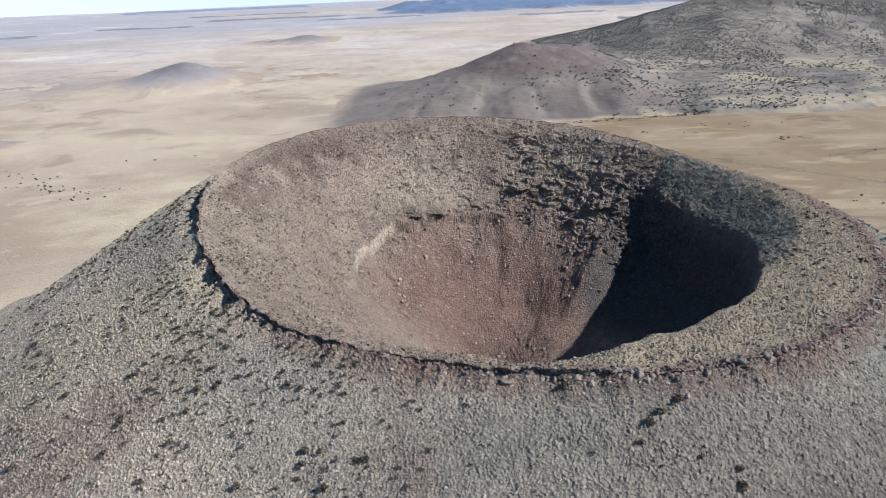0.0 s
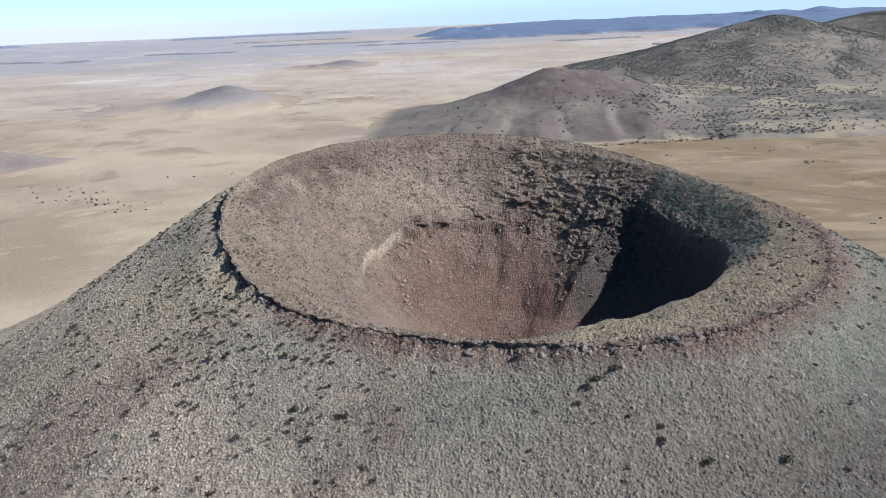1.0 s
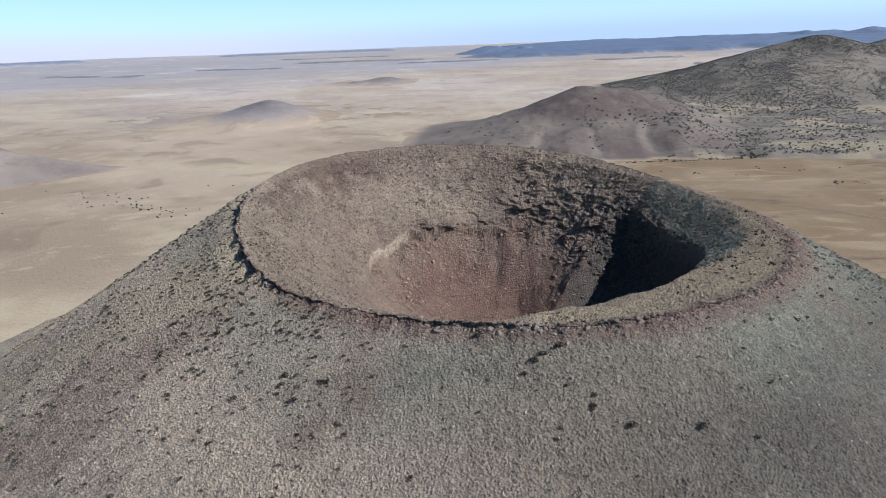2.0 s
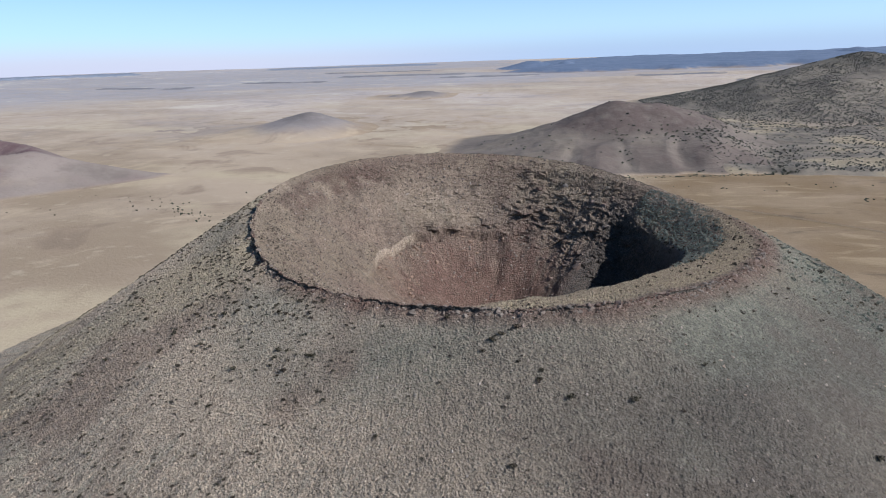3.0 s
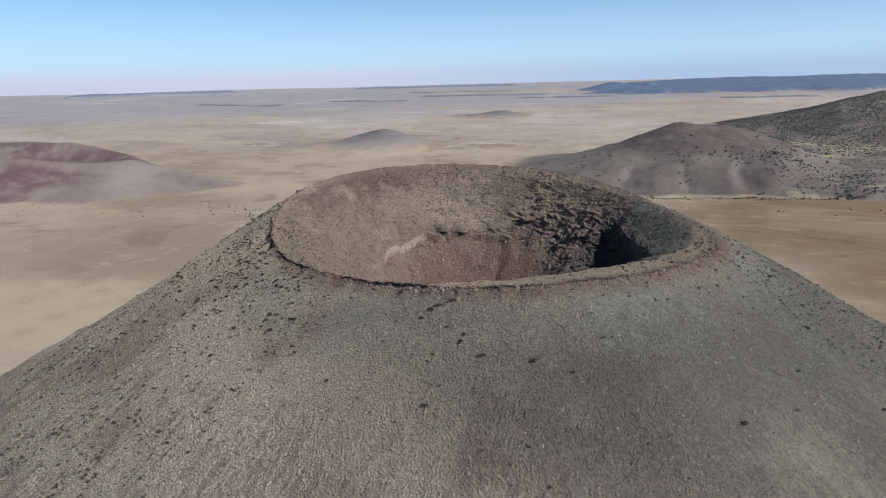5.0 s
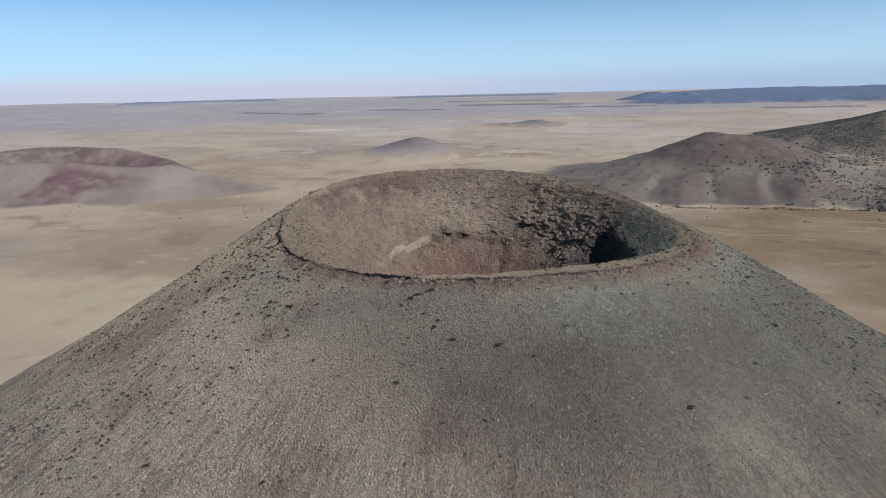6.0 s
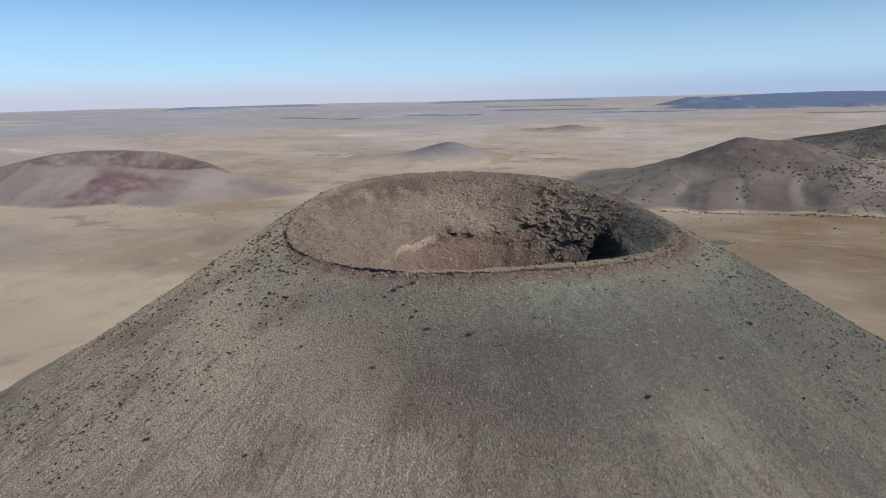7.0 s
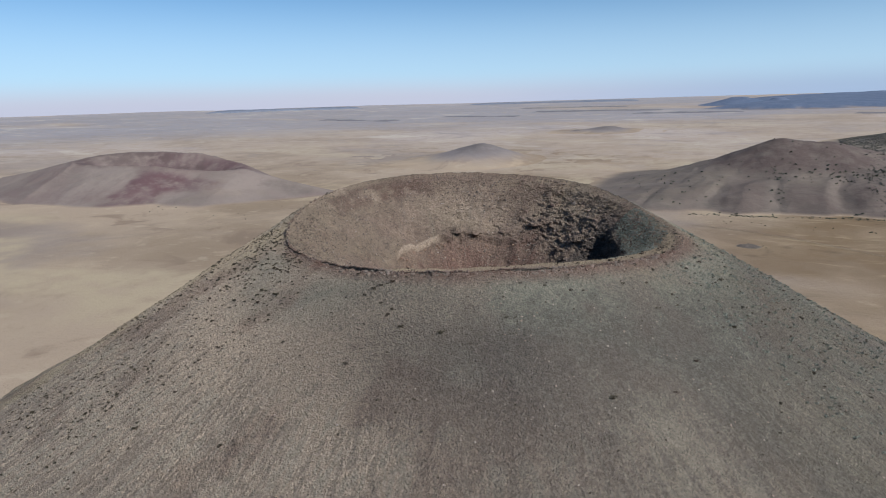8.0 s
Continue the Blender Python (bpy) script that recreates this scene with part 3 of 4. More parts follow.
def slope_cover(x, y, th, d):
    """What grows and lies on the outer slope: bare or grassy run, then red scoria, straw grass, dark cinder, pale soil."""
    n1, n2, n3 = fbm(x * 0.035, y * 0.035, 4, 121), fbm(x * 0.02 + 9, y * 0.05, 4, 123), fbm(x * 0.11, y * 0.11, 3, 125)
    streak = run_streak(th % math.tau, d) + 0.35 * fbm(x * 0.25, y * 0.25, 3, 129)
    flow = np.clip(0.5 + mix(0.5, 0.80, smooth(25, 60, d)) * streak, 0, 1)
    red = 0.42 * smooth(0.0, 0.45, n1 + 0.5 * n3) * around(th, 245, 45, 30) + 0.75 * around(th, 300, 60, 40) * (1 - smooth(1, 6, d)) + 0.16 * smooth(0.1, 0.5, n3 - n1) * smooth(40, 80, d)
    straw = 0.25 * smooth(0.0, 0.4, n2) * smooth(70, 120, d) + 0.28 * around(th, 5, 25, 25) * smooth(-0.3, 0.4, n1) + 0.6 * around(th, 188, 16, 24) * smooth(-0.4, 0.3, n2) + 0.18 * around(th, 345, 25, 25) * smooth(0.0, 0.3, n3) * smooth(30, 60, d)
    dark = 0.60 * around(th, 350, 40, 55) * smooth(3, 22, d) * smooth(-1.6, 0.4, n1) + 0.10 * around(th, 305, 30, 30) * smooth(4, 20, d) * smooth(-0.8, 0.4, n2) + 0.18 * around(th, 297, 25, 30) * smooth(3, 8, d) * (1 - smooth(25, 50, d))
    soil = 0.58 * around(th, 212, 52, 45) * smooth(-1.0, 0.1, n2) + 0.25 * smooth(0.0, 0.4, n2) * (1 - around(th, 340, 45, 35)) + 1.0 * around(th, 246, 32, 75) * smooth(14, 52, d) + 0.5 * around(th, 205, 22, 20) * smooth(8, 30, d) + 0.9 * smooth(85, 135, d + 12 * n1) * (1 - around(th, 350, 60, 35))
    return flow, [red, straw, dark, soil]


TH_OUT = np.radians(np.concatenate([np.linspace(145, 395, 1150, endpoint=False), np.linspace(395, 505, 130, endpoint=False)]))
ring_d = np.concatenate([[0.06], np.linspace(0.4, 70, 125), np.geomspace(71, 188, 60)])
dg, tg = np.meshgrid(ring_d, TH_OUT, indexing="ij")
rr = rim_radius(tg, 1 - smooth(0.3, 6, dg)) + dg
ox, oy = CX + rr * np.cos(tg), CY + rr * np.sin(tg)
slope = under_cone("outer_slope", np.stack([ox, oy, outer_height(ox, oy, tg, dg)], -1).reshape(-1, 3), grid_faces(len(ring_d), N_TH, True)[:, ::-1], [MAT_CONE], "grey-olive cinder slope with sparse dry grass")
flow, cover = slope_cover(ox.ravel(), oy.ravel(), tg.ravel(), dg.ravel())
slope.data.attributes.new("flow", "FLOAT", "POINT").data.foreach_set("value", flow.astype(np.float32))
paint(slope.data, cover)


# ---------------------------------------------------------------- hills on the plain
def hill(name, cx, cy, size, shape, cover, material, label, category="hill", count=170, tall=1.0):
    """A hill on a square patch of its own; shape gives the height above the plain."""
    u = np.linspace(-size, size, count)
    hx, hy = np.meshgrid(cx + u * tall, cy + u, indexing="ij")
    h = shape(hx, hy)
    edge = np.maximum(np.abs(hx - cx) / tall, np.abs(hy - cy)) / size
    z = plain_height(hx, hy) + h - 3.0 * smooth(0.86, 1.0, edge) - 0.8
    v = np.stack([hx - cx, hy - cy, z], -1).reshape(-1, 3)
    me = mesh_of(name, v, grid_faces(count, count, False)[:, ::-1], [material])
    paint(me, [np.broadcast_to(a, hx.shape).ravel() for a in cover(hx, hy, h)])
    ob = new(name, me)
    ob.location = (cx, cy, 0)
    return tagged(ob, label, category)


def bell(x, y, cx, cy, rx, ry, h, sharp=1.0):
    """A cone-like mound, straight-sided with a rounded top and a soft foot."""
    d = np.hypot((x - cx) / rx, (y - cy) / ry)
    return h * np.where(d < 1.6, np.clip(1.6 - np.sqrt(d * d + 0.02 * sharp), 0, None) ** 1.35 / 1.6 ** 1.35, 0)


RX, RY = -690.0, 575.0
LIP_U = (-145.0, -90.0, -35.0, 22.0, 65.0, 105.0, 135.0, 160.0)
LIP_FRONT = (38.0, 39.0, 40.0, 39.5, 34.5, 31.0, 28.0, 24.0)
LIP_BACK = (44.0, 48.0, 48.5, 47.0, 40.0, 34.0, 29.0, 24.0)


def red_uv(x, y):
    """Along the broad side, and away from the big cone."""
    return (x - RX) * 0.96 + (y - RY) * 0.28, -(x - RX) * 0.28 + (y - RY) * 0.96


def red_shape(x, y):
    """A breached cone: a shallow bowl with a low near lip and a high far one, and a long tail."""
    u, v = red_uv(x, y)
    u, v = u + 5 * fbm(x * 0.012, y * 0.012, 3, 130), v + 4 * fbm(x * 0.015, y * 0.015, 3, 132)
    e = np.hypot((u + 5) / 140, (v - 10) / 58)
    outside = (e - 1) * np.hypot(u + 5, v - 10) / np.maximum(e, 0.05)
    brim = mix(np.interp(u, LIP_U, LIP_FRONT), np.interp(u, LIP_U, LIP_BACK), smooth(-35, 45, v))
    fall = brim - (0.40 + 0.02 * fbm(u * 0.02, v * 0.004, 3, 134)) * np.maximum(outside, 0)
    tail = 32 - 0.21 * np.maximum(u - 135, 0) - np.where(v < -8, 0.25, 0.34) * np.abs(v + 8) - 3 * smooth(0, 60, 120 - u) * np.maximum(120 - u, 0) / 10
    west = 42 - 0.17 * np.maximum(-120 - u, 0) - 0.36 * np.abs(v + 12) - 0.4 * np.maximum(u + 120, 0)
    body = 7 * np.log(sum(np.exp(np.maximum(q, -80) / 7) for q in (fall, tail, west))) - 1.5
    body = 0.5 * (body + np.sqrt(body * body + 20))
    bowl = brim - 21 * (1 - smooth(0.40, 1.0, e))
    h = np.where(e < 1, np.minimum(bowl, np.maximum(body, bowl)), body)
    return h - 0.6 + (0.9 * ridged(x * 0.02 + 3, y * 0.02, 4, 133) + 0.5 * ridged(x * 0.06, y * 0.06, 3, 135)) * smooth(4, 20, h)


def red_cover(x, y, h):
    u, v = red_uv(x, y)
    n, n2 = fbm(x * 0.012, y * 0.012, 4, 137), fbm(x * 0.05, y * 0.05, 4, 138)
    gash = (1 - smooth(20, 36, np.abs(u - 40 - 0.10 * (v + 100) + 10 * n + 5 * n2))) * smooth(-168, -150, v) * (1 - smooth(-70, -48, v))
    upper = (1 - smooth(25, 60, np.abs(u - 85 + 20 * n))) * smooth(-95, -75, v) * (1 - smooth(-58, -44, v))
    bowl = 1 - smooth(0.92, 1.06, np.hypot((u + 5) / 140, (v - 10) / 58))
    toe = 1 - smooth(0.5, 1.0, np.hypot((u - 229) / 34, (v + 82) / 15) + 0.3 * n2)
    brown = 1 - smooth(0.4, 1.0, np.hypot((u - 205) / 45, (v + 30) / 24) + 0.4 * n2)
    return [np.clip(gash * (0.75 + 0.5 * n2) + 0.55 * upper + 0.70 * bowl * (0.8 + 0.6 * n2) + 0.9 * toe + 0.30 * smooth(0.0, 0.4, n), 0, 1), 0.18 * smooth(0.1, 0.4, -n) * (1 - bowl),
            np.clip(0.45 * bowl * smooth(-0.3, 0.4, n2 - 0.004 * u) + 0.2 * gash * smooth(-0.1, 0.3, n2) + 0.35 * brown, 0, 1), smooth(0.3, 2.6, h + 1.5 * n)]


hill("red_cinder_hill", RX, RY, 370, red_shape, red_cover, MAT_RED, "low red and buff cinder cone with a shallow crater", "volcanic cone", count=300)


GULLIES = (-30.0, 33.0, 97.0, 160.0)


def brown_shape(x, y):
    """A cone on a broad bench whose front is cut into lobes by gullies."""
    a = bell(x, y, 92, 850, 135, 108, 53, 0.3) + bell(x, y, 190, 868, 110, 90, 17, 0.4) + bell(x, y, 152, 855, 24, 40, 4, 0.3)
    wave = x + 14 * fbm(x * 0.01, y * 0.02, 3, 145)
    near = np.min([np.abs(wave - q) for q in GULLIES], axis=0)
    lobe = smooth(0, 34, near)
    front = 634 + 0.12 * (x - 40) + 9 * (1 - lobe) + 12 * fbm(x * 0.03, 0 * x, 3, 146)
    bench = (20 + 0.035 * (x - 90) + 3 * fbm(x * 0.02, y * 0.02, 3, 149)) * smooth(-6, 95, y - front) ** 0.8 * smooth(-170, 45, x) * (1 - smooth(195, 275, x)) * (1 - smooth(900, 1010, y))
    bench = bench - 1.4 * (1 - smooth(0, 9, near)) * smooth(5, 40, y - front) * (1 - smooth(70, 150, y - front))
    g = ridged(x * 0.03, y * 0.012, 4, 141)
    h = np.maximum(a, bench) + 0.3 * ridged(x * 0.045, y * 0.03, 3, 144) * smooth(2, 10, bench) + 0.25 * np.minimum(a, bench)
    return h - 1.1 * np.clip(g, -0.3, 1) * smooth(4, 20, h) + 0.8 * fbm(x * 0.05, y * 0.05, 3, 143) * smooth(1, 8, h)


def brown_cover(x, y, h):
    n, n2 = fbm(x * 0.02, y * 0.02, 3, 147), fbm(x * 0.06, y * 0.06, 4, 152)
    wave = x + 14 * fbm(x * 0.01, y * 0.02, 3, 145)
    near = np.min([np.abs(wave - q) for q in GULLIES], axis=0)
    lobe = smooth(7, 16, near + 4 * n2) * smooth(-5, 40, x) * (1 - smooth(715, 745, y + 10 * n2))
    return [smooth(24, 36, h) * smooth(-0.9, 0.1, n2) + 0.55 * lobe + 0.25 * smooth(0.1, 0.4, n), 0.10 * smooth(0.0, 0.4, -n) * (1 - smooth(24, 34, h)) * (1 - lobe), 0.30 * smooth(0.1, 0.5, n2), smooth(0.4, 2.5, h)]


hill("brown_cinder_hill", 120, 815, 310, brown_shape, brown_cover, MAT_BROWN, "brown cinder hill with gullied lobes round its foot", "volcanic cone", count=240)


def wood_shape(x, y):
    a = np.maximum(bell(x, y, 560, 1325, 290, 250, 98, 0.2), np.minimum(bell(x, y, 850, 1390, 330, 270, 112), 82 + 2 * fbm(x * 0.01, y * 0.01, 3, 151)))
    return a + 3.5 * ridged(x * 0.010, y * 0.006, 4, 153) * smooth(5, 40, a) * (1 - smooth(76, 94, a))


hill("wooded_hill", 680, 1360, 600, wood_shape, lambda x, y, h: [smooth(60, 85, h), 0 * h, smooth(-0.2, 0.35, fbm(x * 0.015, y * 0.008, 4, 157)) * smooth(5, 30, h), smooth(0.5, 10, h)], MAT_WOOD,
     "broad flat-topped hill dotted with dark junipers")

for kx, ky, kr, kh in ((-396.0, 1040.0, 95.0, 30.0), (-345.0, 1755.0, 78.0, 13.0), (-425.0, 1720.0, 24.0, 7.0)):
    hill("low_hill", kx, ky, kr * 2.6,
         lambda x, y, a=kx, b=ky, r=kr, h=kh: bell(x, y, a, b, r * 0.75, r, h, 0.3) + bell(x, y, a - r * 1.0, b - r * 0.2, r * 0.9, r, h * 0.36) + bell(x, y, a - r * 0.35, b + r * 0.55, r * 0.5, r * 0.5, h * 0.35) + 0.05 * h * ridged(x * 2.2 / r, y * 2.2 / r, 3, 161) + 0.8 * fbm(x * 0.04, y * 0.04, 3, 163),
         lambda x, y, h, top=kh: [0.5 * smooth(top * 0.3, top * 0.8, h), 0 * h, 0.3 * smooth(top * 0.4, top * 0.9, h), smooth(top * 0.05, top * 0.6, h + 0.15 * top * fbm(x * 0.03, y * 0.03, 3, 167))], MAT_LOW,
         "small dark hill standing alone on the pale plain", count=80, tall=1.5)


def ridge(cx, cy, length, height, seed, yaw, label, deep=120.0, flat=0.62, material=MAT_FAR, name="plateau", category="plateau"):
    """A long low plateau near the horizon."""
    u, v = np.linspace(-1, 1, 260), np.linspace(-1, 1, 40)
    ug, vg = np.meshgrid(u, v, indexing="ij")
    px, py = ug * length, vg * deep
    body = smooth(-1.0, -0.72, ug + 0.10 * fbm(vg * 3, 0 * vg, 3, seed + 3)) * smooth(1.0, 0.8, ug) * smooth(-1.0, -0.80, vg + 0.12 * fbm(ug * 9, 0 * ug, 3, seed + 5)) * smooth(1.0, 0.9, vg)
    prof = body * (flat + (1 - flat) * fbm(ug * 6, vg * 2, 4, seed))
    c, s = math.cos(radians(yaw)), math.sin(radians(yaw))
    wx, wy = cx + px * c - py * s, cy + px * s + py * c
    z = plain_height(wx, wy) - 5 + height * prof + 2.0 * fbm(wx * 0.01, wy * 0.01, 3, seed + 9) * body
    me = mesh_of(name, np.stack([wx - cx, wy - cy, z], -1).reshape(-1, 3), grid_faces(260, 40, False)[:, ::-1], [material])
    paint(me, [0 * ug.ravel(), 0 * ug.ravel(), 0 * ug.ravel(), smooth(0.15, 0.45, body).ravel()])
    ob = new(name, me)
    ob.location = (cx, cy, 0)
    tagged(ob, label, category)


def lava_shape(x, y):
    e = np.minimum(np.minimum(x - 150, 700 - x), np.minimum(y - 640, 1120 - y)) + 26 * fbm(x * 0.012, y * 0.012, 4, 181)
    return smooth(0, 34, e) * (6.0 + 5.0 * fbm(x * 0.012, y * 0.012, 3, 183) + 1.6 * ridged(x * 0.05, y * 0.05, 3, 185))


def lava_cover(x, y, h):
    n = fbm(x * 0.02, y * 0.024, 4, 187)
    return [0 * h, 0.6 * smooth(-0.05, 0.25, n), 0.6 * smooth(0.0, 0.35, -n), smooth(0.5, 3, h)]


hill("lava_field", 425, 880, 250, lava_shape, lava_cover, MAT_WOOD, "old rough lava field with straw grass and dark junipers", "lava field", tall=1.14)

ridge(960.0, 3420.0, 1330.0, 26.0, 171, -6, "forested plateau along the horizon, coloured haze-blue", 720.0, 0.80)
ridge(1000.0, 4330.0, 1000.0, 22.0, 175, -12, "forested plateau along the horizon, coloured haze-blue", 260.0)
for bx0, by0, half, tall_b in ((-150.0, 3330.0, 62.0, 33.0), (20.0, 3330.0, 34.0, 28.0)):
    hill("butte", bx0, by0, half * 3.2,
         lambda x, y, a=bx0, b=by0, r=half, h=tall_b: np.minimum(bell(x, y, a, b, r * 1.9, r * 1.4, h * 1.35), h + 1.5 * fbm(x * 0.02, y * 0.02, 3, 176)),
         lambda x, y, h: [0 * h, 0 * h, 0 * h, 0 * h + 1], MAT_FAR, "small flat-topped butte at the plateau's end, coloured haze-blue", "butte", count=60)
ridge(-2760.0, 3200.0, 520.0, 20.0, 173, 42, "faint mesa on the horizon, coloured haze-blue", 120.0, 0.8, MAT_MESA)
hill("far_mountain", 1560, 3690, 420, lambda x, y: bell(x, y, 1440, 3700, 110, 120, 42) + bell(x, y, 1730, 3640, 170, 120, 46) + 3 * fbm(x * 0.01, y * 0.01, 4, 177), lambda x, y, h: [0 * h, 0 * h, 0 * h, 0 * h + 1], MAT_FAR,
     "mountain far beyond the plateau, coloured haze-blue", "mountain", count=90)
ridge(-1350.0, 4150.0, 620.0, 12.0, 179, 12, "faint mesa on the horizon, coloured haze-blue", 120.0, 0.8, MAT_MESA)
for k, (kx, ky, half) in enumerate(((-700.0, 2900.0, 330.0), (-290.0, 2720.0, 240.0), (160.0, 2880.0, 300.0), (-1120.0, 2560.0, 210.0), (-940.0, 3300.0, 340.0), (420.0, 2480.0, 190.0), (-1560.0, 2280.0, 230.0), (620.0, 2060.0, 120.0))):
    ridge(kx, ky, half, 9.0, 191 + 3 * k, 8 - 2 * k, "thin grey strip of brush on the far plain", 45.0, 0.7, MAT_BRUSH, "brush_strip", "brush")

# glowing backdrop sheet in place of dust haze over the far horizon, thinning upwards
turns = np.linspace(0, 2 * np.pi, 360, endpoint=False)
levels = np.linspace(0, 1, 25) ** 1.5
lg, tg = np.meshgrid(levels, turns, indexing="ij")
wx, wy = CX + 4740 * np.cos(tg), CY + 4740 * np.sin(tg)
high = lg * 950
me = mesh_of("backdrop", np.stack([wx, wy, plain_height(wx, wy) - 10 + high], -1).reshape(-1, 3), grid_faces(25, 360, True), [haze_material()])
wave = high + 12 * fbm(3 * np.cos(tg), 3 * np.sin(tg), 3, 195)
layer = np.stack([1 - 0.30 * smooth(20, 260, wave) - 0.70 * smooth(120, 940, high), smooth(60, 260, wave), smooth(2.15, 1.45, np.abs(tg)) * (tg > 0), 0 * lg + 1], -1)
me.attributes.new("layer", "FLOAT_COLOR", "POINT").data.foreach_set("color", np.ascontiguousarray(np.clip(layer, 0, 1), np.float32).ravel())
haze = tagged(new("backdrop", me), "glowing backdrop sheet for the pale lavender dust haze along the far horizon", "backdrop", kind="structure")
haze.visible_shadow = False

# a worn track over the plain
path = np.linspace(0, 1, 90)
tx, ty = 30 + 330 * path, 566 - 80 * path - 190 * path ** 2 + 4 * np.sin(path * 9)
run = np.stack([np.gradient(tx), np.gradient(ty)], 1)
run /= np.linalg.norm(run, axis=1)[:, None]
for off in (-1.1, 1.1):
    rows = []
    for e in (-0.35, 0.35):
        ex, ey = tx - run[:, 1] * (off + e), ty + run[:, 0] * (off + e)
        rows.append(np.stack([ex, ey, plain_height(ex, ey) + 0.14], 1))
    me = mesh_of("dirt_track", np.concatenate(rows), grid_faces(2, 90, False), [MAT_TRACK])
    tagged(new("dirt_track", me), "faint dark wheel track across the dry plain", "track", kind="structure")

hill("rock_outcrop", 85, 492, 22, lambda x, y: bell(x, y, 85, 492, 9, 7, 3.0) * (1 + 0.5 * ridged(x * 0.25, y * 0.25, 3, 193)), lambda x, y, h: [0 * h, 0 * h, smooth(0.4, 1.2, h), smooth(0.3, 1.0, h)], MAT_BROWN,
     "small dark rock outcrop on the plain", "rock", count=40)

# ---------------------------------------------------------------- loose cover: stones, tufts, shrubs, trees
rng = np.random.default_rng(7)


def stone_shape(k):
    """An uneven block of twenty faces."""
    p = (1 + 5 ** 0.5) / 2
    v = np.array([(-1, p, 0), (1, p, 0), (-1, -p, 0), (1, -p, 0), (0, -1, p), (0, 1, p), (0, -1, -p), (0, 1, -p), (p, 0, -1), (p, 0, 1), (-p, 0, -1), (-p, 0, 1)]) / 1.9
    f = np.array([(0, 11, 5), (0, 5, 1), (0, 1, 7), (0, 7, 10), (0, 10, 11), (1, 5, 9), (5, 11, 4), (11, 10, 2), (10, 7, 6), (7, 1, 8),
                  (3, 9, 4), (3, 4, 2), (3, 2, 6), (3, 6, 8), (3, 8, 9), (4, 9, 5), (2, 4, 11), (6, 2, 10), (8, 6, 7), (9, 8, 1)])
    g = np.random.default_rng(100 + k)
    v = v * (1 + 0.42 * g.uniform(-1, 1, (12, 1))) * g.uniform(0.7, 1.15, 3)
    v[:, 2] = v[:, 2] * 0.75 + 0.22
    return v, f


def tuft_shape(k):
    """A low tussock of dry grass: a rounded heap with a ragged skirt."""
    g = np.random.default_rng(200 + k)
    n = 8
    v = []
    for i in range(n):
        a, r = i * math.tau / n + g.uniform(-0.2, 0.2), g.uniform(0.45, 0.85) if i % 2 else g.uniform(0.26, 0.50)
        v.append((math.cos(a) * r, math.sin(a) * r, -0.14 if i % 2 else g.uniform(-0.05, 0.12)))
    v.append((g.uniform(-0.26, 0.26), g.uniform(-0.26, 0.26), g.uniform(0.50, 0.85)))
    return np.array(v), np.array([(i, (i + 1) % n, n) for i in range(n)])


def bush_shape(k, blades=46, wide=1.0, tall=0.8, leaf=1.0):
    """A rounded shrub of many small leaf clumps with gaps."""
    g = np.random.default_rng(300 + k)
    v, f = [], []
    lobes = [(g.uniform(-0.32, 0.32) * wide, g.uniform(-0.32, 0.32) * wide, g.uniform(0.30, 0.62) * tall, g.uniform(0.22, 0.36)) for _ in range(6)]
    for i in range(blades):
        lx, ly, lz, lr = lobes[i % 6]
        n = g.normal(size=3)
        n /= np.linalg.norm(n)
        p = np.array([lx, ly, lz]) + n * lr * np.array([1, 1, 0.8])
        p[2] = max(p[2], 0.04)
        t = np.cross(n, g.normal(size=3))
        t /= np.linalg.norm(t)
        u = np.cross(n, t) * 0.7 + n * 0.5
        q = g.uniform(0.13, 0.22) * leaf
        b = len(v)
        v += [p - t * q - u * q * 0.5, p + t * q - u * q * 0.5, p + u * q * 1.1 + t * q * g.uniform(-0.5, 0.5)]
        f += [(b, b + 1, b + 2)]
    return np.array(v), np.array(f)


def strew(name, shapes, xyz, size, material, squash=None, parent=None, shade=False, cover=None):
    """Many copies of a few shapes, turned and scaled, as one mesh; cover: what slope_cover gives for each."""
    xyz, size = np.asarray(xyz, float), np.asarray(size, float)
    pick, ang = rng.integers(0, len(shapes), len(xyz)), rng.uniform(0, math.tau, len(xyz))
    squash = np.ones(len(xyz)) if squash is None else squash
    vs, fs, order, n = [], [], [], 0
    for k, (v, f) in enumerate(shapes):
        sel = np.nonzero(pick == k)[0]
        if not len(sel):
            continue
        c, s = np.cos(ang[sel])[:, None], np.sin(ang[sel])[:, None]
        w = np.stack([v[None, :, 0] * c - v[None, :, 1] * s, v[None, :, 0] * s + v[None, :, 1] * c, v[None, :, 2] * squash[sel][:, None]], -1) * size[sel][:, None, None] + xyz[sel][:, None, :]
        vs.append(w.reshape(-1, 3))
        order.append(np.repeat(sel, len(v)))
        fs.append((f[None] + (np.arange(len(sel)) * len(v))[:, None, None] + n).reshape(-1, 3))
        n += len(sel) * len(v)
    off = np.array(parent.location) if parent is not None else np.zeros(3)
    me = mesh_of(name, np.concatenate(vs) - off, np.concatenate(fs), [material], shade)
    if cover is not None:
        order = np.concatenate(order)
        me.attributes.new("flow", "FLOAT", "POINT").data.foreach_set("value", cover[0][order].astype(np.float32))
        paint(me, [c[order] for c in cover[1]])
    return part(name, me, parent)


def on_cone(x, y, sink=0.0):
    return np.stack([x, y, cone_height(x, y) - sink], 1)


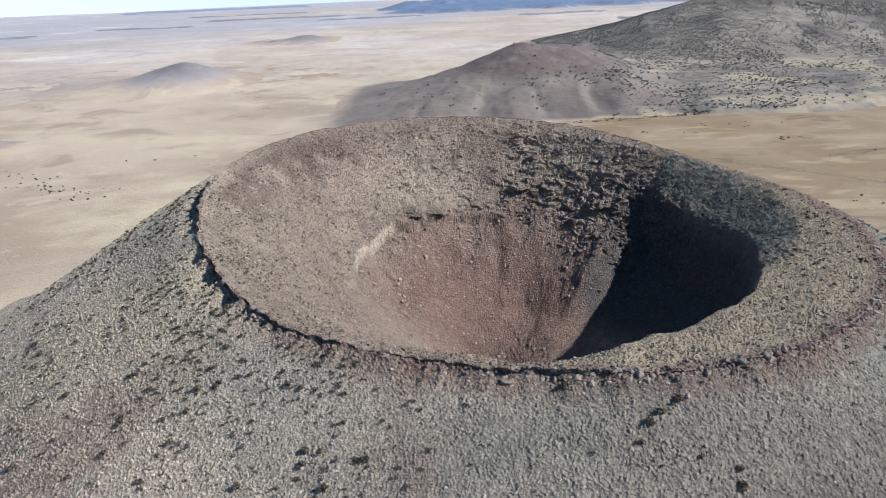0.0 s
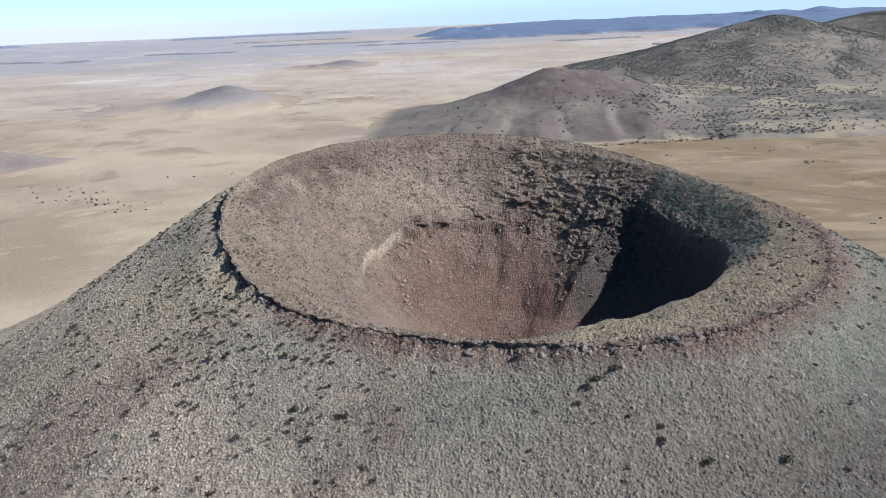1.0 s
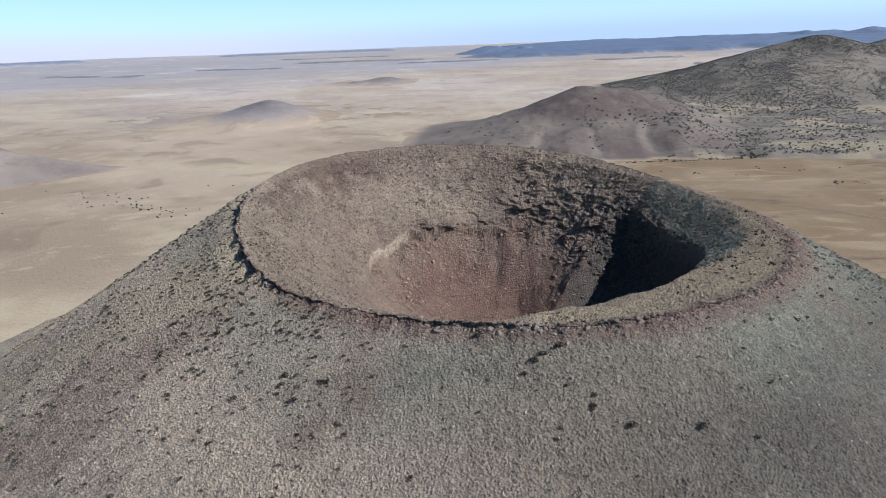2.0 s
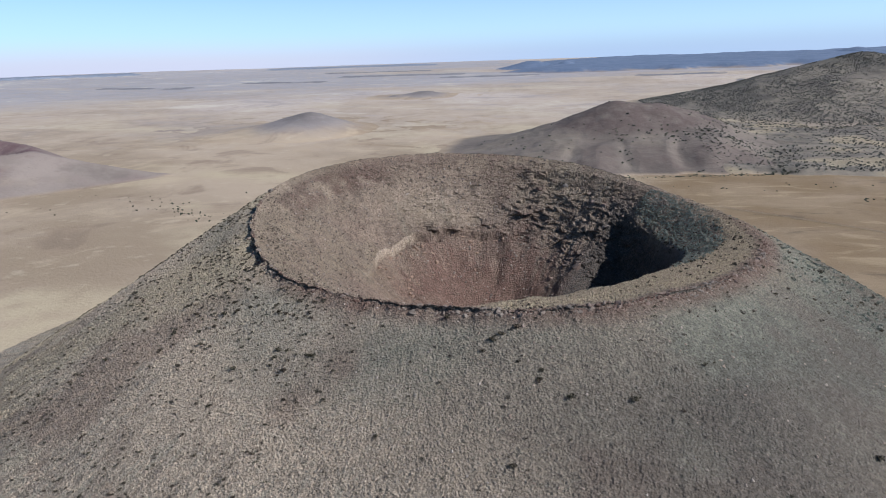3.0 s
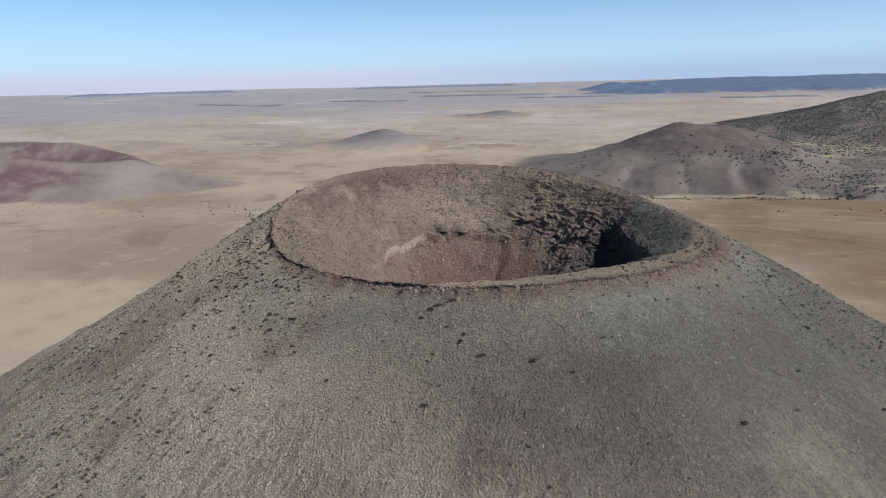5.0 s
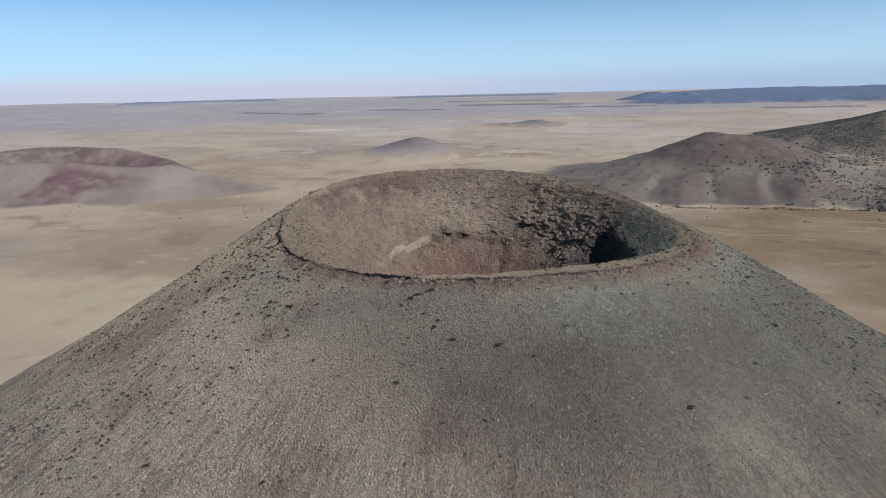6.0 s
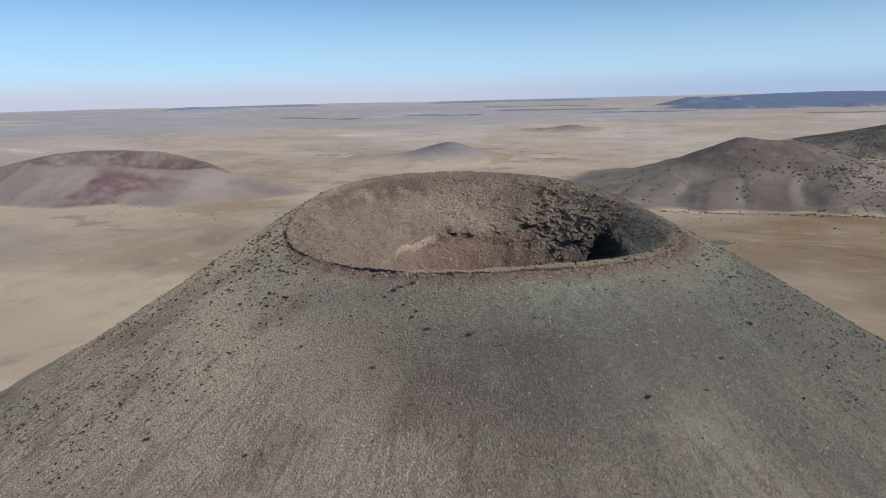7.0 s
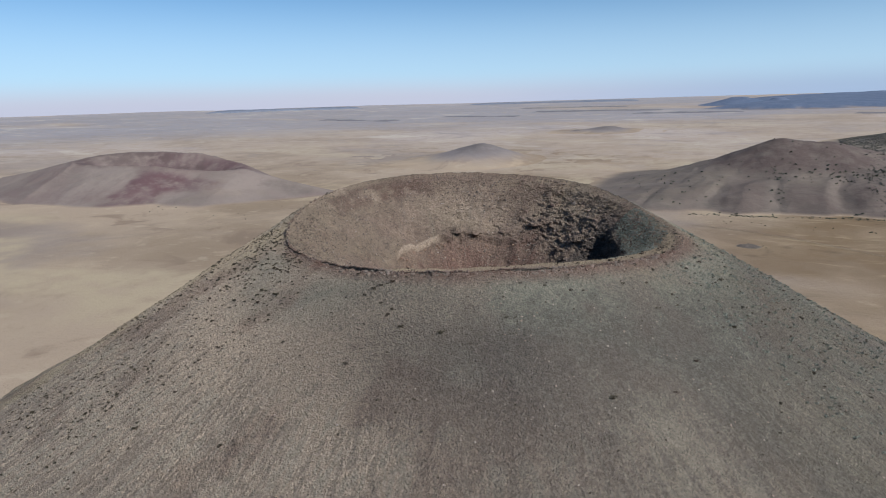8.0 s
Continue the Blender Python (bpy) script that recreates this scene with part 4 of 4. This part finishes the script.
def ring_points(n, az0, az1, d0, d1, bias=1.0):
    th = np.radians(rng.uniform(az0, az1, n))
    d = d0 + (d1 - d0) * rng.uniform(0, 1, n) ** bias
    r = harmonics(RIM_R, th) + d
    return CX + r * np.cos(th), CY + r * np.sin(th)


def bowl_points(n, az0, az1, s0, s1):
    th = np.radians(rng.uniform(az0, az1, n))
    s = np.sqrt(rng.uniform(s0 * s0, s1 * s1, n))
    r = harmonics(RIM_R, th) * s
    return CX + r * np.cos(th), CY + r * np.sin(th)


def keep_where(x, y, chance):
    k = rng.uniform(0, 1, len(x)) < chance
    return x[k], y[k]


STONES = [stone_shape(k) for k in range(8)]
TUFTS = [tuft_shape(k) for k in range(8)]
BUSHES = [bush_shape(k) for k in range(6)]
TREES = [bush_shape(50 + k, 18, 1.0, 0.9, 1.7) for k in range(6)]
FAR_TREES = [bush_shape(60 + k, 6, 1.0, 0.9, 2.6) for k in range(6)]

# dry tufts over the outer slope, thinner along the bare runs
x, y = ring_points(230000, 150, 392, 0.5, 118, 1.1)
th, s, d = polar_of(x, y)
x, y = keep_where(x, y, (0.80 + 0.35 * fbm(x * 0.05, y * 0.05, 3, 201)) * (1 - 0.80 * smooth(26, 55, d) * smooth(0.05, -0.15, run_streak(th % math.tau, d) + 0.15 * fbm(x * 0.3, y * 0.3, 2, 205))))
th, s, d = polar_of(x, y)
sides = np.degrees(th) % 360
for k, label in ((sides < 235, "pale grey-green dry grass tufts on the cinder slope"), ((sides >= 235) & (sides < 295), "grey-brown dry grass tufts on the cinder slope"), (sides >= 295, "dark olive grass tufts on the sunny cinder slope")):
    tagged(strew("grass_tufts", TUFTS, on_cone(x[k], y[k]), (0.16 + 0.34 * rng.uniform(0, 1, k.sum()) ** 1.6) * (1 + 0.30 * fbm(x[k] * 0.03, y[k] * 0.03, 3, 203)), MAT_GRASS, rng.uniform(0.5, 1.0, k.sum()), shade=True, cover=slope_cover(x[k], y[k], th[k], d[k])), label, "grass", kind="stuff")
# loose stones on the outer slope
x, y = ring_points(4000, 150, 390, 0.6, 90, 1.6)
tagged(strew("slope_stones", STONES, on_cone(x, y, 0.05), 0.10 + 0.25 * rng.uniform(0, 1, len(x)) ** 3, MAT_PALE), "small loose cinder stones on the slope", "stones", kind="stuff")
# rubble along the broken edge of the rim
x, y = ring_points(2300, 165, 355, -0.7, 1.1)
tagged(strew("rim_rubble", STONES, on_cone(x, y, 0.06), 0.10 + 0.28 * rng.uniform(0, 1, len(x)) ** 2, MAT_RUBBLE), "red-brown rubble along the broken rim", "stones", kind="stuff")
# stones inside the crater
x, y = bowl_points(12000, 40, 290, 0.05, 0.99)
th, s, d = polar_of(x, y)
x, y = keep_where(x, y, 0.05 + 0.30 * around(th, 72, 35, 25) * smooth(0.3, 0.5, s) + 0.6 * smooth(0.32, 0.12, s) + 0.15 * fbm(x * 0.06, y * 0.06, 3, 207))
tagged(strew("crater_stones", STONES, on_cone(x, y, 0.08), 0.12 + 0.50 * rng.uniform(0, 1, len(x)) ** 4, MAT_ROCK), "brown lava stones strewn down the crater wall", "stones", kind="stuff")
x, y = bowl_points(3200, 70, 260, 0.08, 0.9)
tagged(strew("pale_stones", STONES, on_cone(x, y, 0.05), 0.10 + 0.30 * rng.uniform(0, 1, len(x)) ** 3, MAT_PALE), "pale stones scattered over the red crater wall", "stones", kind="stuff")
# grass inside the rim: straw on the sunny shoulder, grey elsewhere
x, y = bowl_points(52000, 0, 360, 0.50, 0.995)
th, s, d = polar_of(x, y)
gold = (s < 0.965) & (rng.uniform(0, 1, len(x)) < 0.92 * sunny_shoulder(th, s))
keep = (rng.uniform(0, 1, len(x)) < 0.14 + 0.25 * smooth(0.6, 0.8, s) + 0.45 * around(th, 330, 60, 30)) & ((s < 0.955) | (rng.uniform(0, 1, len(x)) < 0.35)) & ((s > np.interp((np.degrees(th) + 180) % 360 - 180, LIP_AZ, LIP_S) + 0.02) | (around(th, 342, 66, 10) < 0.5))
for k, mat, label in ((gold & keep, MAT_STRAW, "straw-coloured grass on the shoulder inside the rim"), (~gold & keep, MAT_BROWNTUFT, "brown grass tufts round the upper crater wall")):
    tagged(strew("crater_tufts", TUFTS, on_cone(x[k], y[k]), rng.uniform(0.22, 0.46, k.sum()), mat, shade=True), label, "grass", kind="stuff")
x, y = bowl_points(9000, 55, 285, 0.56, 0.985)
x, y = keep_where(x, y, 0.5 + 0.9 * fbm(x * 0.08, y * 0.08, 3, 209))
SCRUB = [bush_shape(80 + k, 10, 1.0, 0.7, 1.8) for k in range(6)]
tagged(strew("crater_scrub", SCRUB, on_cone(x, y, 0.03), 0.18 + 0.42 * rng.uniform(0, 1, len(x)) ** 2, MAT_SCRUB), "small brown scrub over the inner crater wall", "shrubs", kind="stuff")
# low shrubs of the side that lies in half-shade
x, y = bowl_points(5200, -32, 42, 0.72, 0.98)
th, s, d = polar_of(x, y)
x, y = keep_where(x, y, smooth(0.0, 0.03, s - np.interp(np.degrees(th), LIP_AZ, LIP_S)) * (1 - sunny_shoulder(th, s)))
tagged(strew("crater_shrubs", BUSHES, on_cone(x, y, 0.05), rng.uniform(0.3, 0.75, len(x)), MAT_SAGE), "grey-green low shrubs on the steep crater side", "shrubs", kind="stuff")
x, y = bowl_points(620, -60, 28, 0.73, 0.99)
th = np.arctan2(y - CY, x - CX)
x, y = keep_where(x, y, 0.15 + 0.85 * smooth(-50, 0, np.degrees(th)))
tagged(strew("shoulder_shrubs", BUSHES, on_cone(x, y, 0.05), 0.25 + 0.6 * rng.uniform(0, 1, len(x)) ** 2.5, MAT_SHRUB), "dark low shrubs on the grassy crater shoulder", "shrubs", kind="stuff")
# small shrubs of the outer slope, thickest below the broken rim
x, y = ring_points(17000, 160, 385, 1.5, 95, 1.2)
th, s, d = polar_of(x, y)
x, y = keep_where(x, y, 0.025 + 0.60 * around(th, 206, 34, 20) * smooth(-0.6, 0.45, fbm(x * 0.07, y * 0.07, 3, 211)) + 0.09 * around(th, 10, 20, 15))
tagged(strew("low_shrubs", BUSHES, on_cone(x, y, 0.05), 0.45 + 0.58 * rng.uniform(0, 1, len(x)) ** 2, MAT_SHRUB, rng.uniform(0.5, 0.85, len(x))), "dark low shrubs dotted over the cinder slope", "shrubs", kind="stuff")

# small brown scrub in patches over the near slope
x, y = ring_points(3600, 212, 300, 4, 78)
th, s, d = polar_of(x, y)
x, y = keep_where(x, y, smooth(0.0, 0.45, fbm(x * 0.09, y * 0.09, 3, 213)) * (0.25 + 0.75 * around(th, 240, 22, 22)))
tagged(strew("slope_scrub", SCRUB, on_cone(x, y, 0.03), 0.22 + 0.38 * rng.uniform(0, 1, len(x)) ** 2, MAT_SCRUB, rng.uniform(0.5, 0.8, len(x))), "small brown scrub in patches on the cinder slope", "shrubs", kind="stuff")

x, y = ring_points(900, -22, 28, 4, 85)
tagged(strew("sage_shrubs", BUSHES, on_cone(x, y, 0.05), rng.uniform(0.4, 1.0, len(x)), MAT_SAGE), "grey-green shrubs on the far shoulder of the cone", "shrubs", kind="stuff")


def land_height(x, y):
    """Plain, with the hills and the lava field on it."""
    z = plain_height(x, y)
    return z - 0.8 + np.maximum.reduce([brown_shape(x, y) * (np.hypot(x - 120, y - 820) < 295), wood_shape(x, y), lava_shape(x, y), 0 * x])


# junipers over the wooded hill and the lava field
x, y = rng.uniform(180, 1150, 190000), rng.uniform(655, 1650, 190000)
n = fbm(x * 0.012, y * 0.014, 4, 221)
wood = wood_shape(x, y)
far = wood > 6
k = far & (rng.uniform(0, 1, len(x)) < 0.65 + 0.6 * n + 0.9 * fbm(x * 0.035, y * 0.02, 3, 225))
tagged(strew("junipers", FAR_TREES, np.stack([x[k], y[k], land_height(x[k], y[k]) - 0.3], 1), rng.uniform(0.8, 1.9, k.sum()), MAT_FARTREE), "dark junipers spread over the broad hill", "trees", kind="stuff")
k = ~far & (lava_shape(x, y) > 2.0) & (rng.uniform(0, 1, len(x)) < 0.04 + 0.38 * np.clip(n + 0.1, 0, 1))
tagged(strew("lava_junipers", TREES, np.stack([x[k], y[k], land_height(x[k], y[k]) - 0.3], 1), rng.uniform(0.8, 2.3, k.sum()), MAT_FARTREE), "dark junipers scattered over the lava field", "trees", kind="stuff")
x, y = rng.uniform(-80, 340, 2600), rng.uniform(640, 900, 2600)
near = np.min([np.abs(x + 14 * fbm(x * 0.01, y * 0.02, 3, 145) - q) for q in GULLIES], axis=0)
n = fbm(x * 0.02, y * 0.02, 3, 223)
x, y = keep_where(x, y, 0.05 + 0.9 * (1 - smooth(4, 14, near)) * smooth(90, 150, x + y * 0 + 60) * smooth(0.0, 0.3, n + 0.2) * (1 - smooth(760, 800, y)) + 0.55 * smooth(20, 180, x) * (1 - smooth(0, 30, np.abs(y - 765))))
fx = rng.uniform(15, 260, 170)
x, y = np.concatenate([x, fx]), np.concatenate([y, 630 + 0.12 * (fx - 40) + rng.normal(0, 3.0, len(fx))])
tagged(strew("hill_junipers", TREES, np.stack([x, y, land_height(x, y) - 0.3], 1), rng.uniform(1.0, 2.6, len(x)), MAT_TREE), "scattered small junipers in the gullies of the hill", "trees", kind="stuff")


# ---------------------------------------------------------------- single shrubs, trees and blocks
def shrub(x, y, size, k):
    """A dark shrub: stems and a crown of leaf clumps."""
    ob = new("shrub")
    v, f = bush_shape(20 + k, 90)
    part("crown", mesh_of("crown", v, f, [MAT_SHRUB], False), ob)
    sv, sf = [], []
    g = np.random.default_rng(400 + k)
    for i in range(7):
        a, l = g.uniform(0, math.tau), g.uniform(0.25, 0.5)
        tip = np.array([math.cos(a) * l * 0.7, math.sin(a) * l * 0.7, l])
        side = np.array([-math.sin(a), math.cos(a), 0]) * 0.025
        up = np.array([math.cos(a), math.sin(a), 0]) * 0.025
        b = len(sv)
        sv += [side, -side + up, -up, tip]
        sf += [(b, b + 1, b + 3), (b + 1, b + 2, b + 3), (b + 2, b, b + 3)]
    part("stems", mesh_of("stems", sv, sf, [MAT_STEM], False), ob)
    ob.location, ob.scale = (x, y, float(cone_height(np.array([x]), np.array([y]))[0]) - 0.06), (size, size, 0.72 * size)
    return tagged(ob, "dark brown-green shrub on the cinder slope", "shrub", "shrubs on the slope")


LEFT_SHRUBS = ((-84.9, 116.9), (-80.9, 111.3), (-24.7, 81.6), (-22.3, 80.3), (-42.6, 86.2), (-29.6, 69.2), (-12.4, 68.6), (-20.7, 71.7), (-21.2, 70.0), (-21.4, 68.4), (-17.7, 66.4),
               (-52.5, 92.3), (-39.6, 85.4), (-36.4, 85.3), (-33.3, 85.3), (-31.0, 85.1), (-38.1, 88.3), (-66.4, 94.8), (-52.3, 84.3), (-44.6, 82.2), (-41.9, 78.1), (-48.5, 88.3), (-40.5, 82.2),
               (-53.3, 79.8), (-45.2, 73.7), (-70.9, 84.0))
NEAR_SHRUBS = ((22.6, 65.9), (31.5, 60.3), (31.0, 58.6), (24.0, 66.7), (26.8, 68.1), (13.7, 72.2), (80.4, 138.8), (8.6, 25.0), (-45.2, 38.6), (97.0, 128.9), (36.5, 56.0),
               (23.0, 65.7), (4.7, 51.1), (27.7, 45.6), (46.3, 56.9), (-23.7, 28.2), (102.8, 107.2), (114.3, 88.0), (96.7, 83.9), (84.1, 60.4))
models = []
for i, (x, y) in enumerate(LEFT_SHRUBS + NEAR_SHRUBS):
    size = 0.8 + 0.5 * abs(math.sin(3.7 * i + 1))
    if i < 5:
        models.append(shrub(x, y, size, i))
    else:
        z = float(cone_height(np.array([x]), np.array([y]))[0]) - 0.06
        made = copy_thing(models[i % 5], pose(x, y, z, 0, 0, 73 * i))
        made.scale = (size, size, 0.72 * size)


def juniper(x, y, size, k):
    """A small juniper on the plain: trunk with limbs, and a crown of leaf clumps."""
    ob = new("juniper")
    v, f = bush_shape(70 + k, 110, 1.0, 1.0)
    part("crown", mesh_of("crown", v, f, [MAT_TREE], False), ob)
    tv, tf = [], []
    for i, (ex, ey, ez, w) in enumerate(((0.0, 0.05, 0.75, 0.06), (0.22, 0.1, 0.55, 0.035), (-0.2, 0.12, 0.6, 0.035), (0.05, -0.25, 0.55, 0.03))):
        b = len(tv)
        for j in range(5):
            a = j * math.tau / 5
            tv += [(w * math.cos(a), w * math.sin(a), -0.1), (ex + 0.3 * w * math.cos(a), ey + 0.3 * w * math.sin(a), ez)]
        tf += [(b + 2 * j, b + (2 * j + 2) % 10, b + (2 * j + 3) % 10, b + 2 * j + 1) for j in range(5)]
    part("trunk", mesh_of("trunk", tv, tf, [MAT_BARK], True), ob)
    ob.location, ob.scale = (x, y, float(plain_height(np.array([x]), np.array([y]))[0]) - 0.1), (size, size, size)
    return tagged(ob, "small dark juniper on the dry plain", "tree", "junipers on the plain")


g = random.Random(5)
spots = []
for cx, cy, n, sx, sy in ((-322, 476, 16, 16, 5), (-292, 461, 14, 12, 5), (-262, 455, 12, 8, 5), (-536, 456, 9, 30, 10), (-335, 505, 9, 22, 6), (-250, 437, 5, 9, 2), (-390, 520, 8, 40, 14),
                          (85, 492, 6, 7, 4), (150, 575, 9, 26, 6), (280, 535, 10, 9, 4), (245, 368, 6, 10, 8), (330, 470, 8, 40, 30), (-450, 480, 8, 60, 20), (-210, 560, 7, 45, 12), (60, 590, 7, 30, 5), (230, 600, 9, 50, 9)):
    spots += [(g.gauss(cx, sx), g.gauss(cy, sy), g.uniform(0.6, 1.7)) for _ in range(n)]
models = []
for i, (x, y, size) in enumerate(spots):
    if i < 4:
        models.append(juniper(x, y, size, i))
    else:
        z = float(plain_height(np.array([x]), np.array([y]))[0]) - 0.1
        made = copy_thing(models[i % 4], pose(x, y, z, 0, 0, 61 * i))
        made.scale = (size, size, size * g.uniform(0.75, 1.0))

# broken blocks along the rim, and boulders in the crags of the crater wall
blocks = []
for k in range(8):
    v, f = stone_shape(30 + k)
    blocks.append(mesh_of("block", v, f, [MAT_ROCK], False))
for i in range(280):
    a = math.radians(g.choice((g.uniform(165, 350), g.uniform(260, 350))))
    r = float(rim_radius(np.array([a]))[0]) + g.uniform(-0.5, 1.3)
    x, y = CX + r * math.cos(a), CY + r * math.sin(a)
    ob = new("rim_block", blocks[i % 8])
    ob.parent = cone
    w = 0.22 + 0.45 * g.random() ** 1.6
    ob.location = (x - CX, y - CY, float(cone_height(np.array([x]), np.array([y]))[0]) - 0.1)
    ob.rotation_euler, ob.scale = (g.uniform(-0.3, 0.3), g.uniform(-0.3, 0.3), g.uniform(0, 6.28)), (w * g.uniform(0.8, 1.4), w, w * g.uniform(0.7, 1.1))
for i in range(64):
    a = math.radians(g.gauss(64, 14))
    s = g.uniform(0.42, 0.93)
    r = float(rim_radius(np.array([a]), 0)[0]) * s
    x, y = CX + r * math.cos(a), CY + r * math.sin(a)
    ob = new("boulder", blocks[i % 8])
    ob.parent = cone
    w = 0.4 + 0.9 * g.random() ** 2.5
    ob.location = (x - CX, y - CY, float(cone_height(np.array([x]), np.array([y]))[0]) - 0.2 * w)
    ob.rotation_euler, ob.scale = (g.uniform(-0.4, 0.4), g.uniform(-0.4, 0.4), g.uniform(0, 6.28)), (w * g.uniform(0.8, 1.3), w, w * g.uniform(0.7, 1.2))
# orange-brown blocks that broke off the slumped step
fallen = []
for k in range(5):
    v, f = stone_shape(50 + k)
    fallen.append(mesh_of("fallen_block", v, f, [MAT_FALLEN], False))
for i in range(95):
    a = math.radians(g.uniform(92, 158))
    r = float(rim_radius(np.array([a]), 0)[0]) * (0.60 - 0.0012 * abs(math.degrees(a) - 118) - 0.16 * g.random() ** 1.6)
    x, y = CX + r * math.cos(a), CY + r * math.sin(a)
    ob = new("fallen_block", fallen[i % 5])
    ob.parent = cone
    w = 0.28 + 0.65 * g.random() ** 2.2
    ob.location = (x - CX, y - CY, float(cone_height(np.array([x]), np.array([y]))[0]) - 0.15 * w)
    ob.rotation_euler, ob.scale = (g.uniform(-0.4, 0.4), g.uniform(-0.4, 0.4), g.uniform(0, 6.28)), (w * g.uniform(0.8, 1.3), w, w * g.uniform(0.7, 1.2))
